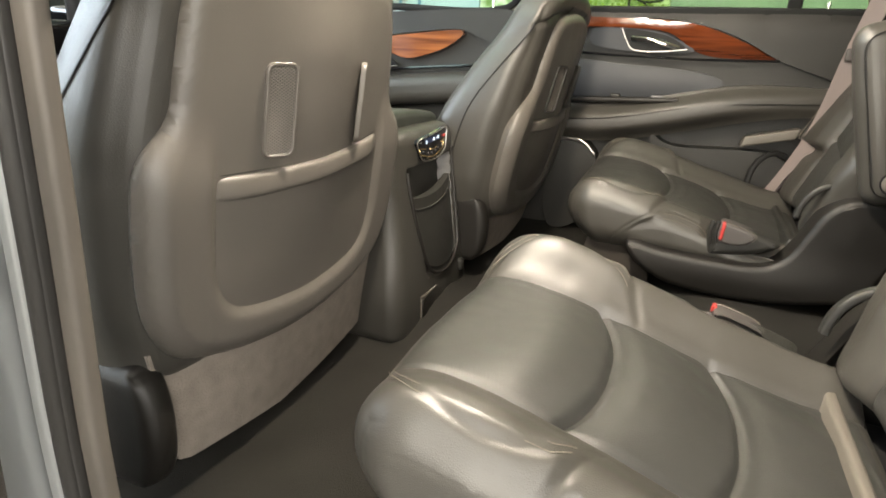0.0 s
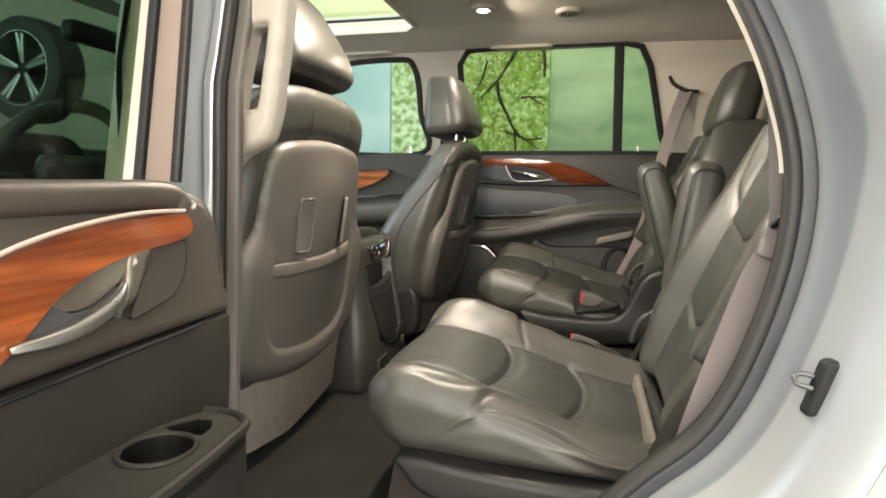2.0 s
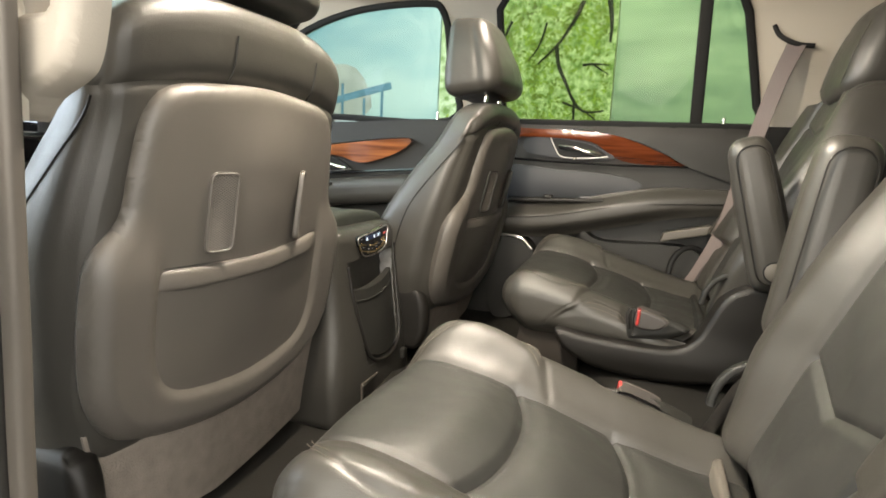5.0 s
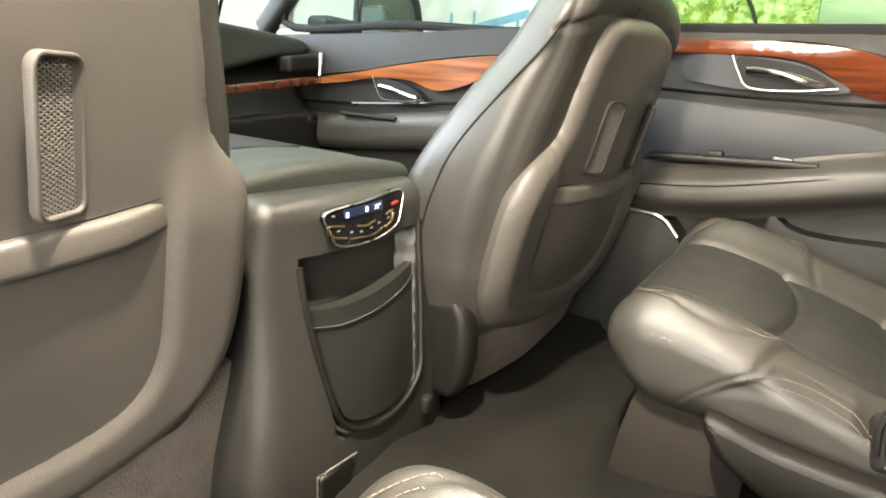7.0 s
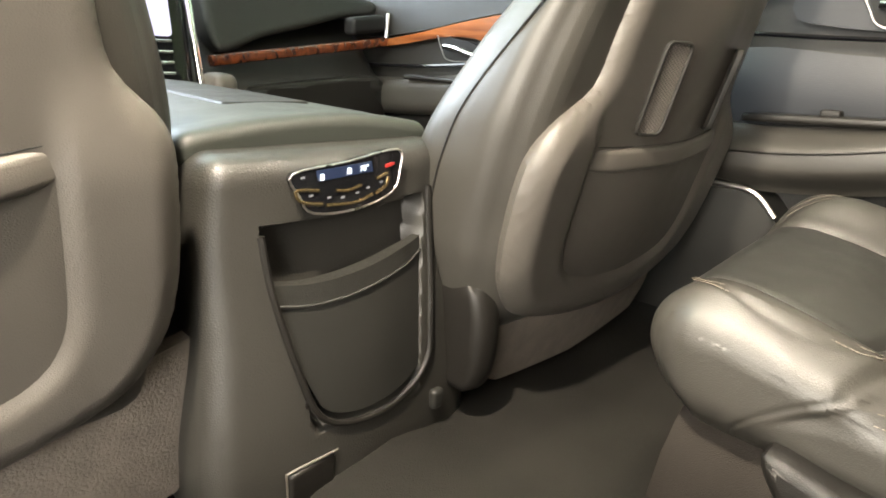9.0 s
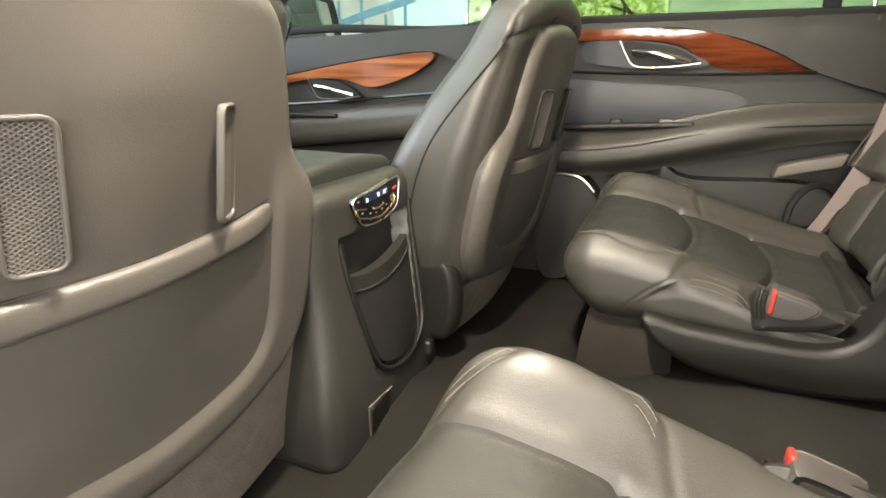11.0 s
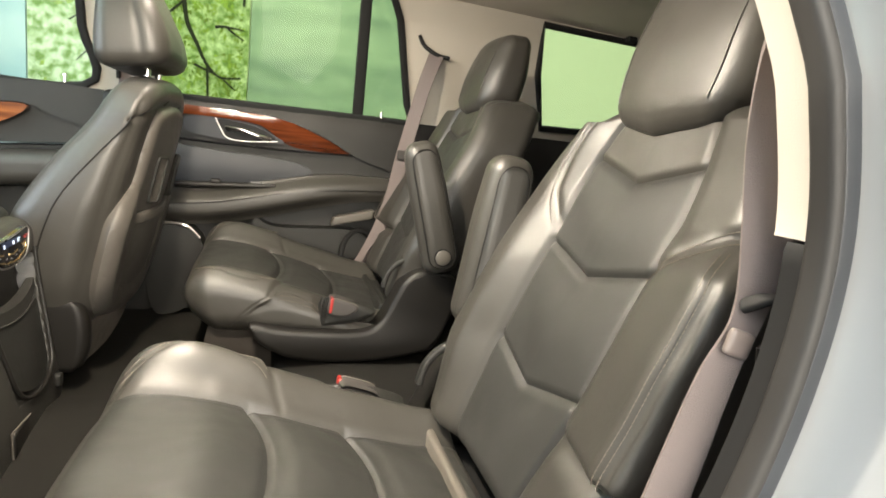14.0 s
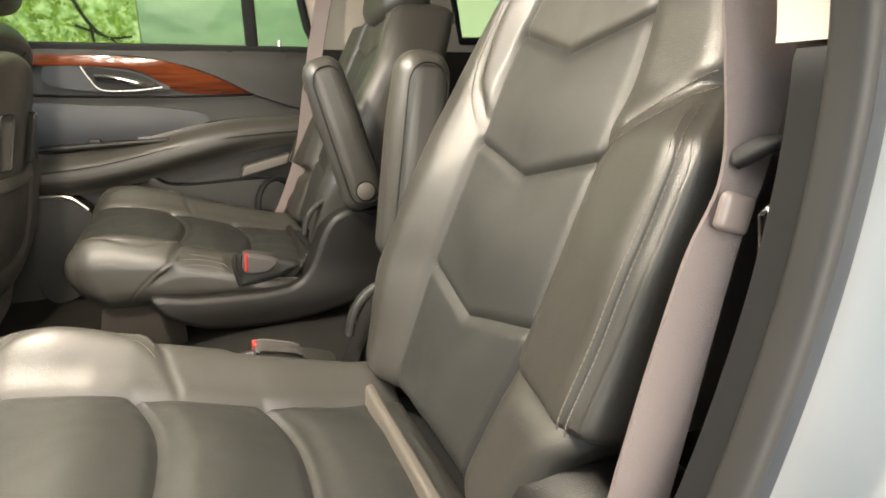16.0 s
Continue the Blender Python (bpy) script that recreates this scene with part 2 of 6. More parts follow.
def circ(r, n=10, sx=1.0, sy=1.0):
    return [(r * sx * math.cos(2 * math.pi * i / n), r * sy * math.sin(2 * math.pi * i / n)) for i in range(n)]


def rrect(w, h, r, n=4):
    out = []
    for cx, cy, a0 in ((w / 2 - r, h / 2 - r, 0), (-w / 2 + r, h / 2 - r, 90), (-w / 2 + r, -h / 2 + r, 180), (w / 2 - r, -h / 2 + r, 270)):
        for k in range(n + 1):
            a = radians(a0 + 90 * k / n)
            out.append((cx + r * math.cos(a), cy + r * math.sin(a)))
    return out


def plate(outline, holes, depth, place, grid=0.0):
    """A sheet with holes: 2D outlines, a thickness, and place(a, b, d) -> world point for depth d in 0..depth."""
    bm = bmesh.new()
    edges = []
    for loop in [outline, *holes]:
        vs = [bm.verts.new((x, y, 0)) for x, y in loop]
        edges += [bm.edges.new((vs[i], vs[(i + 1) % len(vs)])) for i in range(len(vs))]
    bmesh.ops.triangle_fill(bm, edges=edges, use_beauty=True)
    if grid:
        xs = [v.co.x for v in bm.verts]
        ys = [v.co.y for v in bm.verts]
        for axis, lo, hi in ((0, min(xs), max(xs)), (1, min(ys), max(ys))):
            k = lo + grid
            while k < hi:
                co, no = Vector((0, 0, 0)), Vector((0, 0, 0))
                co[axis], no[axis] = k, 1
                bmesh.ops.bisect_plane(bm, geom=bm.verts[:] + bm.edges[:] + bm.faces[:], plane_co=co, plane_no=no)
                k += grid
    bm.verts.index_update()
    flat = [v.co.copy() for v in bm.verts]
    tri = [[v.index for v in f.verts] for f in bm.faces]
    rim = [[v.index for v in e.verts] for e in bm.edges if len(e.link_faces) == 1]
    bm.free()
    n = len(flat)
    vs = [Vector(place(v.x, v.y, 0)) for v in flat] + [Vector(place(v.x, v.y, depth)) for v in flat]
    fs = tri + [[i + n for i in t[::-1]] for t in tri] + [[a, b, b + n, a + n] for a, b in rim]
    return vs, fs


def curve2(pts, steps=6, closed=False):
    """A smooth 2D outline through the points."""
    if closed:
        q = pts[-2:] + pts + pts[:2]
        s = smoothpath([(x, y, 0) for x, y in q], steps)
        s = s[2 * steps: 2 * steps + len(pts) * steps]
    else:
        s = smoothpath([(x, y, 0) for x, y in pts], steps)
    return [(v.x, v.y) for v in s]


def sstep(a, b, x):
    t = max(0.0, min(1.0, (x - a) / (b - a)))
    return t * t * (3 - 2 * t)


def lathe(prof, at, axis=(0, 0, 1), n=28, cap=True):
    """Turns a list of (radius, height) about an axis."""
    q = Vector((0, 0, 1)).rotation_difference(Vector(axis).normalized())
    vs, fs = [], []
    for r, z in prof:
        for k in range(n):
            a = 2 * math.pi * k / n
            vs.append(Vector(at) + q @ Vector((r * math.cos(a), r * math.sin(a), z)))
    for i in range(len(prof) - 1):
        for k in range(n):
            fs.append([i * n + k, i * n + (k + 1) % n, (i + 1) * n + (k + 1) % n, (i + 1) * n + k])
    if cap:
        fs += [list(range(n))[::-1], [(len(prof) - 1) * n + k for k in range(n)]]
    return vs, fs


# dark lid leather with the greenish sunroof light mixed into its colour
M_LIDLIT = mat("lid_leather", (0.023, 0.026, 0.0215), 0.5, bump=0.2, scale=420, kind="leather")
M_DISPLAY = emit("climate_display", (0.006, 0.012, 0.035), 0.25)
M_ICON = emit("lit_icons", (0.6, 0.7, 0.85), 0.5)
M_ICONDIM = emit("dim_icons", (0.12, 0.12, 0.13), 0.25)
M_SCREEN = emit("screen_glow", (0.35, 0.33, 0.5), 0.9)
M_LAMPGLOW = emit("lamp_glow", (1.0, 0.93, 0.8), 14.0)
M_BRASS = mat("warm_chrome", (0.85, 0.66, 0.36), 0.2, metal=1.0, vary=0.05)
M_SATINDARK = mat("dark_satin", (0.07, 0.07, 0.074), 0.38, metal=0.3, vary=0.06)
M_DOORPAD = mat("door_pad_leather", (0.030, 0.032, 0.036), 0.46, bump=0.2, scale=420, kind="leather", vary=0.08, spec=0.3)
M_GREYPL = mat("grey_plastic", (0.095, 0.085, 0.072), 0.5, bump=0.2, scale=500, kind="leather", vary=0.06)
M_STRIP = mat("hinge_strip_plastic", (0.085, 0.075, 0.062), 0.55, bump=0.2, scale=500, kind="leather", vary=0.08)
M_SEALT = mat("seal_taupe", (0.075, 0.065, 0.055), 0.6, vary=0.1)
M_SEALB = mat("seal_brown", (0.016, 0.0145, 0.013), 0.6, vary=0.15)
M_CLEARPL = mat("pale_plastic", (0.17, 0.14, 0.128), 0.35, vary=0.08)
M_DOORFR = mat("door_frame_trim", (0.40, 0.31, 0.26), 0.65, bump=0.1, scale=600, vary=0.05)
M_BLACKL = mat("black_leather", (0.035, 0.035, 0.037), 0.38, bump=0.3, scale=400, kind="leather")
M_MIRROR = mat("mirror_silver", (0.85, 0.87, 0.87), 0.02, metal=1.0, vary=0.0, rvar=0.01)
M_RIM = mat("alloy", (0.36, 0.37, 0.37), 0.35, metal=0.9, vary=0.05)
M_BRANCH = mat("printed_branch", (0.02, 0.018, 0.014), 0.8, vary=0.2)
M_LEAF = mat("printed_leaf", (0.24, 0.31, 0.06), 0.8, vary=0.5, big=9)
M_WOODL = wood((0.085, 0.024, 0.008), (0.30, 0.10, 0.028))
M_WOODR = wood((0.085, 0.017, 0.006), (0.31, 0.08, 0.02), (40, 4, 55))


def mural_mat(name, c0, c1, scale, stretch=(1, 1, 1), lo=0.35, hi=0.65, detail=6):
    m = mat(name, c0, 0.7)
    nt = m.node_tree
    b = nt.nodes["Principled BSDF"]
    tc = nt.nodes.new("ShaderNodeTexCoord")
    mp = nt.nodes.new("ShaderNodeMapping")
    mp.inputs["Scale"].default_value = stretch
    n = nt.nodes.new("ShaderNodeTexNoise")
    n.inputs["Scale"].default_value, n.inputs["Detail"].default_value = scale, detail
    r = nt.nodes.new("ShaderNodeValToRGB")
    r.color_ramp.elements[0].position, r.color_ramp.elements[0].color = lo, (*c0, 1)
    r.color_ramp.elements[1].position, r.color_ramp.elements[1].color = hi, (*c1, 1)
    nt.links.new(tc.outputs["Object"], mp.inputs["Vector"])
    nt.links.new(mp.outputs["Vector"], n.inputs["Vector"])
    nt.links.new(n.outputs["Fac"], r.inputs["Fac"])
    nt.links.new(r.outputs["Color"], b.inputs["Base Color"])
    return m


M_SEA = mural_mat("mural_sea", (0.14, 0.29, 0.36), (0.44, 0.54, 0.54), 0.8, (0.5, 1, 1.5))
M_TREEBG = mural_mat("mural_foliage", (0.17, 0.26, 0.06), (0.62, 0.68, 0.46), 15.0, (1, 1, 1), 0.38, 0.62, 10)
M_CLOUD = mural_mat("mural_clouds", (0.22, 0.29, 0.26), (0.46, 0.53, 0.47), 1.3, (0.6, 1, 2.5))

MURAL_A, MURAL_B = -1.45, 0.18


def net_mat():
    m = mat("pocket_net", (0.06, 0.053, 0.047), 0.6)
    nt = m.node_tree
    b = nt.nodes["Principled BSDF"]
    tc = nt.nodes.new("ShaderNodeTexCoord")
    outs = []
    for turn in (0.6, -0.6):
        mp = nt.nodes.new("ShaderNodeMapping")
        mp.inputs["Rotation"].default_value = (turn, 0, 0)
        w = nt.nodes.new("ShaderNodeTexWave")
        w.bands_direction = "Z"
        w.inputs["Scale"].default_value = 110
        nt.links.new(tc.outputs["Object"], mp.inputs["Vector"])
        nt.links.new(mp.outputs["Vector"], w.inputs["Vector"])
        outs.append(w.outputs["Fac"])
    mx = nt.nodes.new("ShaderNodeMath")
    mx.operation = "MAXIMUM"
    nt.links.new(outs[0], mx.inputs[0])
    nt.links.new(outs[1], mx.inputs[1])
    r = nt.nodes.new("ShaderNodeValToRGB")
    r.color_ramp.elements[0].color, r.color_ramp.elements[1].color = (0.012, 0.011, 0.01, 1), (0.13, 0.115, 0.10, 1)
    bp = nt.nodes.new("ShaderNodeBump")
    bp.inputs["Distance"].default_value = 0.001
    nt.links.new(mx.outputs[0], r.inputs["Fac"])
    nt.links.new(r.outputs["Color"], b.inputs["Base Color"])
    nt.links.new(mx.outputs[0], bp.inputs["Height"])
    nt.links.new(bp.outputs["Normal"], b.inputs["Normal"])
    return m


M_MESH = net_mat()
M_PIER = mat("printed_pier", (0.10, 0.20, 0.28), 0.8, vary=0.3, big=8)
M_SHORE = mat("printed_shore", (0.36, 0.36, 0.34), 0.8, vary=0.2, big=4)
M_TRAY = mat("tray_plastic", (0.0155, 0.0137, 0.0113), 0.6, bump=0.4, scale=480, kind="leather", vary=0.12, spec=0.22)
M_BOWL = mat("bronze_satin", (0.19, 0.168, 0.135), 0.38, metal=0.6, vary=0.06)
M_DOORTOP = mat("door_top_leather", (0.047, 0.039, 0.031), 0.5, bump=0.15, scale=480, kind="leather", vary=0.08)
M_DOORLOW = mat("door_low_plastic", (0.022, 0.0188, 0.0152), 0.5, bump=0.3, scale=480, kind="leather", vary=0.12, spec=0.35)
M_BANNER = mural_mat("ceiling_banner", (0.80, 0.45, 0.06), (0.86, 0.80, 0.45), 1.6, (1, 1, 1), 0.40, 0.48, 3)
M_THREAD = mat("stitch_thread", (0.125, 0.108, 0.085), 0.7)


def stitches(pts, gap=0.0055, r=0.0006):
    """Short thread dashes along a line of points."""
    pts = [Vector(p) for p in pts]
    vs, fs, run_, on = [], [], 0.0, []
    dense = []
    for a, b in zip(pts[:-1], pts[1:]):
        k = max(1, int((b - a).length / (gap / 4)))
        dense += [a.lerp(b, i / k) for i in range(k)]
    for i in range(0, len(dense) - 4, 4):
        v, f = sweep([dense[i], dense[i + 3]], circ(r, 4))
        k = len(vs)
        vs += v
        fs += [[j + k for j in q] for q in f]
    return vs, fs


# ---- the hall ----
single("ground", plate([(-14, -14), (14, -14), (14, 14), (-14, 14)], [], 0.1, lambda a, b, d: (a, b, -d)), M_HFLOOR, "polished grey hall floor", "floor", kind="structure")
for nm, c, s in (("wall_right", (0, 4.4, 2), (14, 0.2, 4)), ("wall_left", (0, -6.0, 2), (14, 0.2, 4)), ("wall_front", (-4.0, 0, 2), (0.2, 14, 4)), ("wall_rear", (6.4, 0, 2), (0.2, 14, 4))):
    single(nm, rbox(c, s, 0.01, (1, 1, 1)), M_WALL, "white painted hall wall", "wall", kind="structure")
single("ceiling", rbox((0, 0, 4.06), (14, 14, 0.1), 0.01, (1, 1, 1)), M_WALL, "white hall ceiling", "ceiling", kind="structure")


def side_y(z):
    """How far from the middle the inner side of the body lies at a height."""
    return 0.80 - (0.20 * (z - 1.39) + 0.25 * max(0, z - 1.70) if z > 1.39 else 0.0)


# ---- car body ----
car = thing("car_body", "silver full-size car body with open rear door", "car", at=(0.3, 0, 0.5))
single("car_floor", rbox((0.45, 0, 0.66), (3.6, 1.62, 0.08), 0.02, (60, 30, 2), lambda p, w: (w.x, w.y, w.z + (0.058 * sstep(0.32, 0.60, w.x) + 0.042 * sstep(-0.15, 0.2, w.y) + 0.004 * noise.noise(w * 9) + 0.05 * sstep(0.16, 0.05, abs(w.y)) * sstep(0.3, 0.0, w.x)) * (p.z > 0))), M_CARPET, "dark brown carpeted car floor", "carpet", kind="structure")

WIN_FRONT = curve2([(-1.02, 1.40), (-0.55, 1.395), (-0.08, 1.392), (-0.075, 1.55), (-0.09, 1.72), (-0.16, 1.755), (-0.45, 1.735), (-0.72, 1.64)], 5, True)
WIN_REAR = [(0.115, 1.392), (0.87, 1.392), (0.855, 1.45), (0.80, 1.70), (0.765, 1.765), (0.70, 1.782), (0.30, 1.788), (0.13, 1.775), (0.095, 1.73), (0.10, 1.6)]
WIN_QUARTER = [(1.34, 1.43), (2.05, 1.45), (1.95, 1.74), (1.27, 1.755), (1.29, 1.6)]
upper = plate([(-1.15, 1.39), (2.35, 1.39), (2.2, 1.82), (-0.6, 1.82), (-1.1, 1.5)], [WIN_FRONT, WIN_REAR, WIN_QUARTER], 0.03, lambda a, b, d: (a, side_y(b) + d, b), 0.08)
part("side_trim", upper, M_PILLAR, car, "light beige pillar trim")
for nm, loop, m in (("window_glass", WIN_FRONT, M_GLASS), ("window_glass", WIN_REAR, M_TINT), ("window_glass", WIN_QUARTER, M_TINT)):
    o = part(nm, plate(loop, [], 0.004, lambda a, b, d: (a, side_y(b) + 0.018 + d, b)), m, car)
    o.visible_shadow = False
    rim = [(a, side_y(b) - 0.003, b) for a, b in loop]
    part("window_seal", sweep(rim, rrect(0.022, 0.02, 0.006), up=(0, 1, 0.2), closed=True), M_BLACK, car)
part("window_divider", sweep([(0.70, side_y(1.39) + 0.004, 1.385), (0.688, side_y(1.785) + 0.004, 1.785)], rrect(0.034, 0.02, 0.005), up=(0, 1, 0)), M_BLACK, car)

# headliner with the sunroof opening
ROOF = [(-1.0, -0.74), (2.3, -0.74), (2.3, 0.74), (-1.0, 0.74)]
SUN = [(-0.85, -0.53), (-0.06, -0.53), (-0.018, -0.49), (-0.018, 0.49), (-0.06, 0.53), (-0.85, 0.53)]


def roof_z(a, b):
    return 1.825 - 0.05 * sstep(0.45, 0.75, abs(b)) - 0.03 * sstep(0.8, 2.2, a)


part("headliner", plate(ROOF, [SUN], 0.02, lambda a, b, d: (a, b, roof_z(a, b) + d), 0.09), M_HEADLINER, car, "light grey cloth headliner")
part("roof_skin", plate([(-1.1, -0.80), (2.4, -0.80), (2.4, 0.80), (-1.1, 0.80)], [[(-0.9, -0.57), (0.02, -0.57), (0.02, 0.57), (-0.9, 0.57)]], 0.01, lambda a, b, d: (a, b, 1.885 - 0.03 * abs(b) ** 2 + d), 0.2), M_PAINT, car)
g = part("sunroof_glass", plate([(-0.9, -0.57), (0.02, -0.57), (0.02, 0.57), (-0.9, 0.57)], [], 0.004, lambda a, b, d: (a, b, 1.885 + d)), M_GLASS, car)
g.visible_shadow = False
# pale reveal between the headliner and the sunroof glass
rv = [Vector((a, b, roof_z(a, b) - 0.002)) for a, b in SUN] + [Vector((-0.88 if a < -0.5 else 0.012 if a > -0.03 else -0.02, b * 1.075, 1.872)) for a, b in SUN]
part("sunroof_reveal", (rv, [[i, (i + 1) % 6, (i + 1) % 6 + 6, i + 6] for i in range(6)]), M_PILLAR, car, "cream lining of the sunroof opening")
part("sunroof_seal", sweep([v + Vector((0, 0, 0.002)) for v in rv[6:]], circ(0.006, 6), closed=True), M_BLACK, car)


# ---- seats ----
def segdist(p, segs):
    best = 9.0
    for (ax, ay), (bx, by) in segs:
        dx, dy = bx - ax, by - ay
        t = max(0.0, min(1.0, ((p[0] - ax) * dx + (p[1] - ay) * dy) / (dx * dx + dy * dy)))
        best = min(best, math.hypot(p[0] - ax - t * dx, p[1] - ay - t * dy))
    return best


def chain(pts):
    return list(zip(pts[:-1], pts[1:]))


# chevron seams: how far they sink towards the middle, and where they run
def back_vee(v):
    return 0.029 * min(abs(v), 0.125) / 0.125


def cush_vee(v):
    return 0.030 * (1 - min(abs(v) / 0.138, 1) ** 2.4)


BACK_ROWS, CUSH_ROWS = (1.022, 1.176, 1.306), (0.436, 0.578)


def back_taper(v, z):
    t = 1 - 0.28 * sstep(1.24, 1.44, z) - 0.14 * sstep(1.02, 0.9, z)
    if v < 0:
        t += 0.12 * sstep(0.12, 0.2, -v) * sstep(1.25, 1.19, z) * sstep(0.96, 1.0, z)
    return t


def groove(d, w=0.006):
    return math.exp(-((d / w) ** 2))


def insert_z(x):
    """Height of the middle of a cushion, falling towards the back."""
    return 0.956 - 0.100 * sstep(0.27, 0.74, x)


# the flap seam on the front leaf of a side bolster, as (distance from the middle, place along the seat)
FLAP = curve2([(0.142, 0.262), (0.176, 0.280), (0.206, 0.318), (0.219, 0.365), (0.214, 0.415), (0.190, 0.455), (0.150, 0.482)], 5)
FLAP_SEGS = chain(FLAP[::2])
# outline of the base cover, and of the carpeted plinth under the cushion
COVER = [(0.48, 0.835), (0.60, 0.831), (0.665, 0.836), (0.702, 0.862), (0.726, 0.912), (0.748, 0.956), (0.784, 0.983), (0.83, 0.985), (0.868, 0.975), (0.884, 0.94), (0.872, 0.875), (0.835, 0.80), (0.80, 0.783), (0.70, 0.762), (0.60, 0.756), (0.50, 0.766)]
PLINTH = [(0.285, 0.655), (0.300, 0.76), (0.318, 0.835), (0.36, 0.842), (0.405, 0.840), (0.437, 0.815), (0.453, 0.785), (0.459, 0.655)]


def inset(loop, d):
    """A closed outline drawn in by d."""
    area2 = sum(loop[i - 1][0] * loop[i][1] - loop[i][0] * loop[i - 1][1] for i in range(len(loop)))
    e = d if area2 > 0 else -d
    out = []
    for i, (a, b) in enumerate(loop):
        (p, q), (r_, s_) = loop[i - 1], loop[(i + 1) % len(loop)]
        t = Vector((r_ - p, s_ - q)).normalized()
        out.append((a - t.y * e, b + t.x * e))
    return out


def soft_plate(outline, r, place, grid=0.008):
    """A plate whose edge is rounded over the width r; place(a, b, k, back) takes k from 0 at the edge to 1 inside."""
    qs = (0.0, 0.06, 0.2, 0.42, 0.7, 1.0)
    loops = [inset(outline, r * q) for q in qs]
    n = len(outline)
    vs = [Vector(place(a, b, 0.0, True)) for a, b in outline]
    for q, lp in zip(qs, loops):
        vs += [Vector(place(a, b, math.sqrt(1 - (1 - q) ** 2), False)) for a, b in lp]
    fs = [[k * n + i, k * n + (i + 1) % n, (k + 1) * n + (i + 1) % n, (k + 1) * n + i] for k in range(len(qs)) for i in range(n)]
    return join((vs, fs), plate(loops[-1], [], 0.01, lambda a, b, d: place(a, b, 1.0, d > 0), grid))


def second_row_seat(cy, s, tilt, dx, dz, rise_in, rise_out, hs, arm_top, arm_piv, arm_v, arm_w, label):
    """A captain's chair. s: which way is inboard; v is the distance inboard of the middle. dx, dz: how far it stands back and up; rise_in, rise_out: height of the side bolsters."""
    seat = thing("captains_chair", label, "seat", "second row seats", at=(0.5, cy, 0.72))
    Y = lambda v: cy + s * v

    # a front leaf of the side bolster laps over a lower rear one; the fold runs outward, then down and forward over the side
    def fold(v, z):
        return 0.490 - 0.48 * max(0.0, min(0.12, abs(v) - 0.135)) - 1.30 * max(0.0, 0.920 - z) * sstep(0.19, 0.245, abs(v))

    def cush(p, w):
        v, x, z = w.y, w.x, w.z
        x0 = x
        u = (z - 0.80) / 0.13
        b = sstep(0.122, 0.212, abs(v))
        rise = (rise_in if v > 0 else rise_out) * b
        top = insert_z(x) + rise * (1 - 0.25 * sstep(0.6, 0.75, x)) - (0.010 + 0.003 * b) * sstep(0.33, 0.24, x)
        upper = sstep(0.55, 1.0, u)
        z = 0.824 + u * (top - 0.824)
        side = sstep(0.80, 1.0, abs(p.y))
        sd = x0 - fold(v, z)
        if abs(v) > 0.142:
            k = sstep(0.145, 0.215, abs(v))
            lap = sstep(-0.005, 0.005, sd)
            leaf = (0.0065 * math.exp(min(sd, 0) / 0.060) * (1 - lap) - 0.0045 * math.exp(-max(sd, 0) / 0.035) * lap) * k
            leaf -= 0.0026 * groove(sd, 0.0065) * k
        else:
            leaf = 0.0
        top_roll = 0.007 * math.exp(-((abs(v) - 0.188) / 0.026) ** 2) - 0.006 * sstep(0.205, 0.25, abs(v))
        z += upper * top_roll * sstep(0.26, 0.36, x0)
        if cy < 0 and v > 0:
            z += upper * 0.011 * sstep(0.165, 0.22, v) * math.exp(-((x0 - 0.36) / 0.07) ** 2)
        z += upper * leaf * (1 - 0.6 * side)
        v += math.copysign(0.5 * side * leaf, v)
        if p.z > 0.5 and abs(v) < 0.142:
            fade = sstep(0.27, 0.36, x0) * sstep(0.76, 0.70, x0)
            x += cush_vee(v) * fade
            for rw in CUSH_ROWS:
                z -= 0.0075 * groove(x0 - rw, 0.005) + 0.0035 * sstep(0.03, 0.0, abs(x0 - rw - 0.010))
            # soft swelling of each panel
            z += 0.0040 * math.cos((x0 - 0.365) / 0.142 * math.pi * 2) * fade * (1 - (v / 0.142) ** 4)
        if p.z > 0.5:
            z -= 0.0045 * groove(abs(v) - 0.140, 0.0050) * sstep(0.25, 0.30, x0)
            if abs(v) > 0.142 and x0 < 0.50:
                d = segdist((abs(v), x0), FLAP_SEGS)
                z -= 0.0028 * groove(d, 0.0055)
            z += 0.0016 * noise.noise(Vector((x0 * 15, v * 15, cy))) + 0.0007 * noise.noise(Vector((x0 * 48, v * 40, cy)))
            # the cut beside the buckle
            z -= 0.016 * sstep(0.195, 0.225, v) * sstep(0.535, 0.565, x0)
        # welt along the upper edge of the side
        if side > 0.5 and sd > 0.012:
            wz = welt(x0)
            z_d = z - wz
            v -= math.copysign(0.0035 * groove(z_d, 0.004) - 0.003 * sstep(0.02, 0.0, abs(z_d + 0.018)), v)
        # the front swells and leans back below, its corners are round
        if p.x < 0:
            x += 0.008 * sstep(0.45, 0.28, x0) + 0.036 * sstep(0.60, 0.0, u) * sstep(0.40, 0.25, x0)
        x += 0.010 * abs(p.y) ** 6 * sstep(0.2, -1, p.x)
        x -= (0.020 if cy < 0 else 0.008) * (1 - (w.y / 0.25) ** 2) * sstep(0.42, 0.25, x0)
        v *= 1 - 0.015 * sstep(0.4, 0.0, u)
        v += 0.0016 * noise.noise(Vector((x0 * 20, z * 20, cy + 3))) * side
        return (x + dx, Y(v), z + dz + tilt * (-v))

    def welt(x):
        return 0.905 + 0.016 * sstep(0.36, 0.46, x) - 0.058 * sstep(0.47, 0.68, x)

    def ckey(p, c):
        x, v, z = c
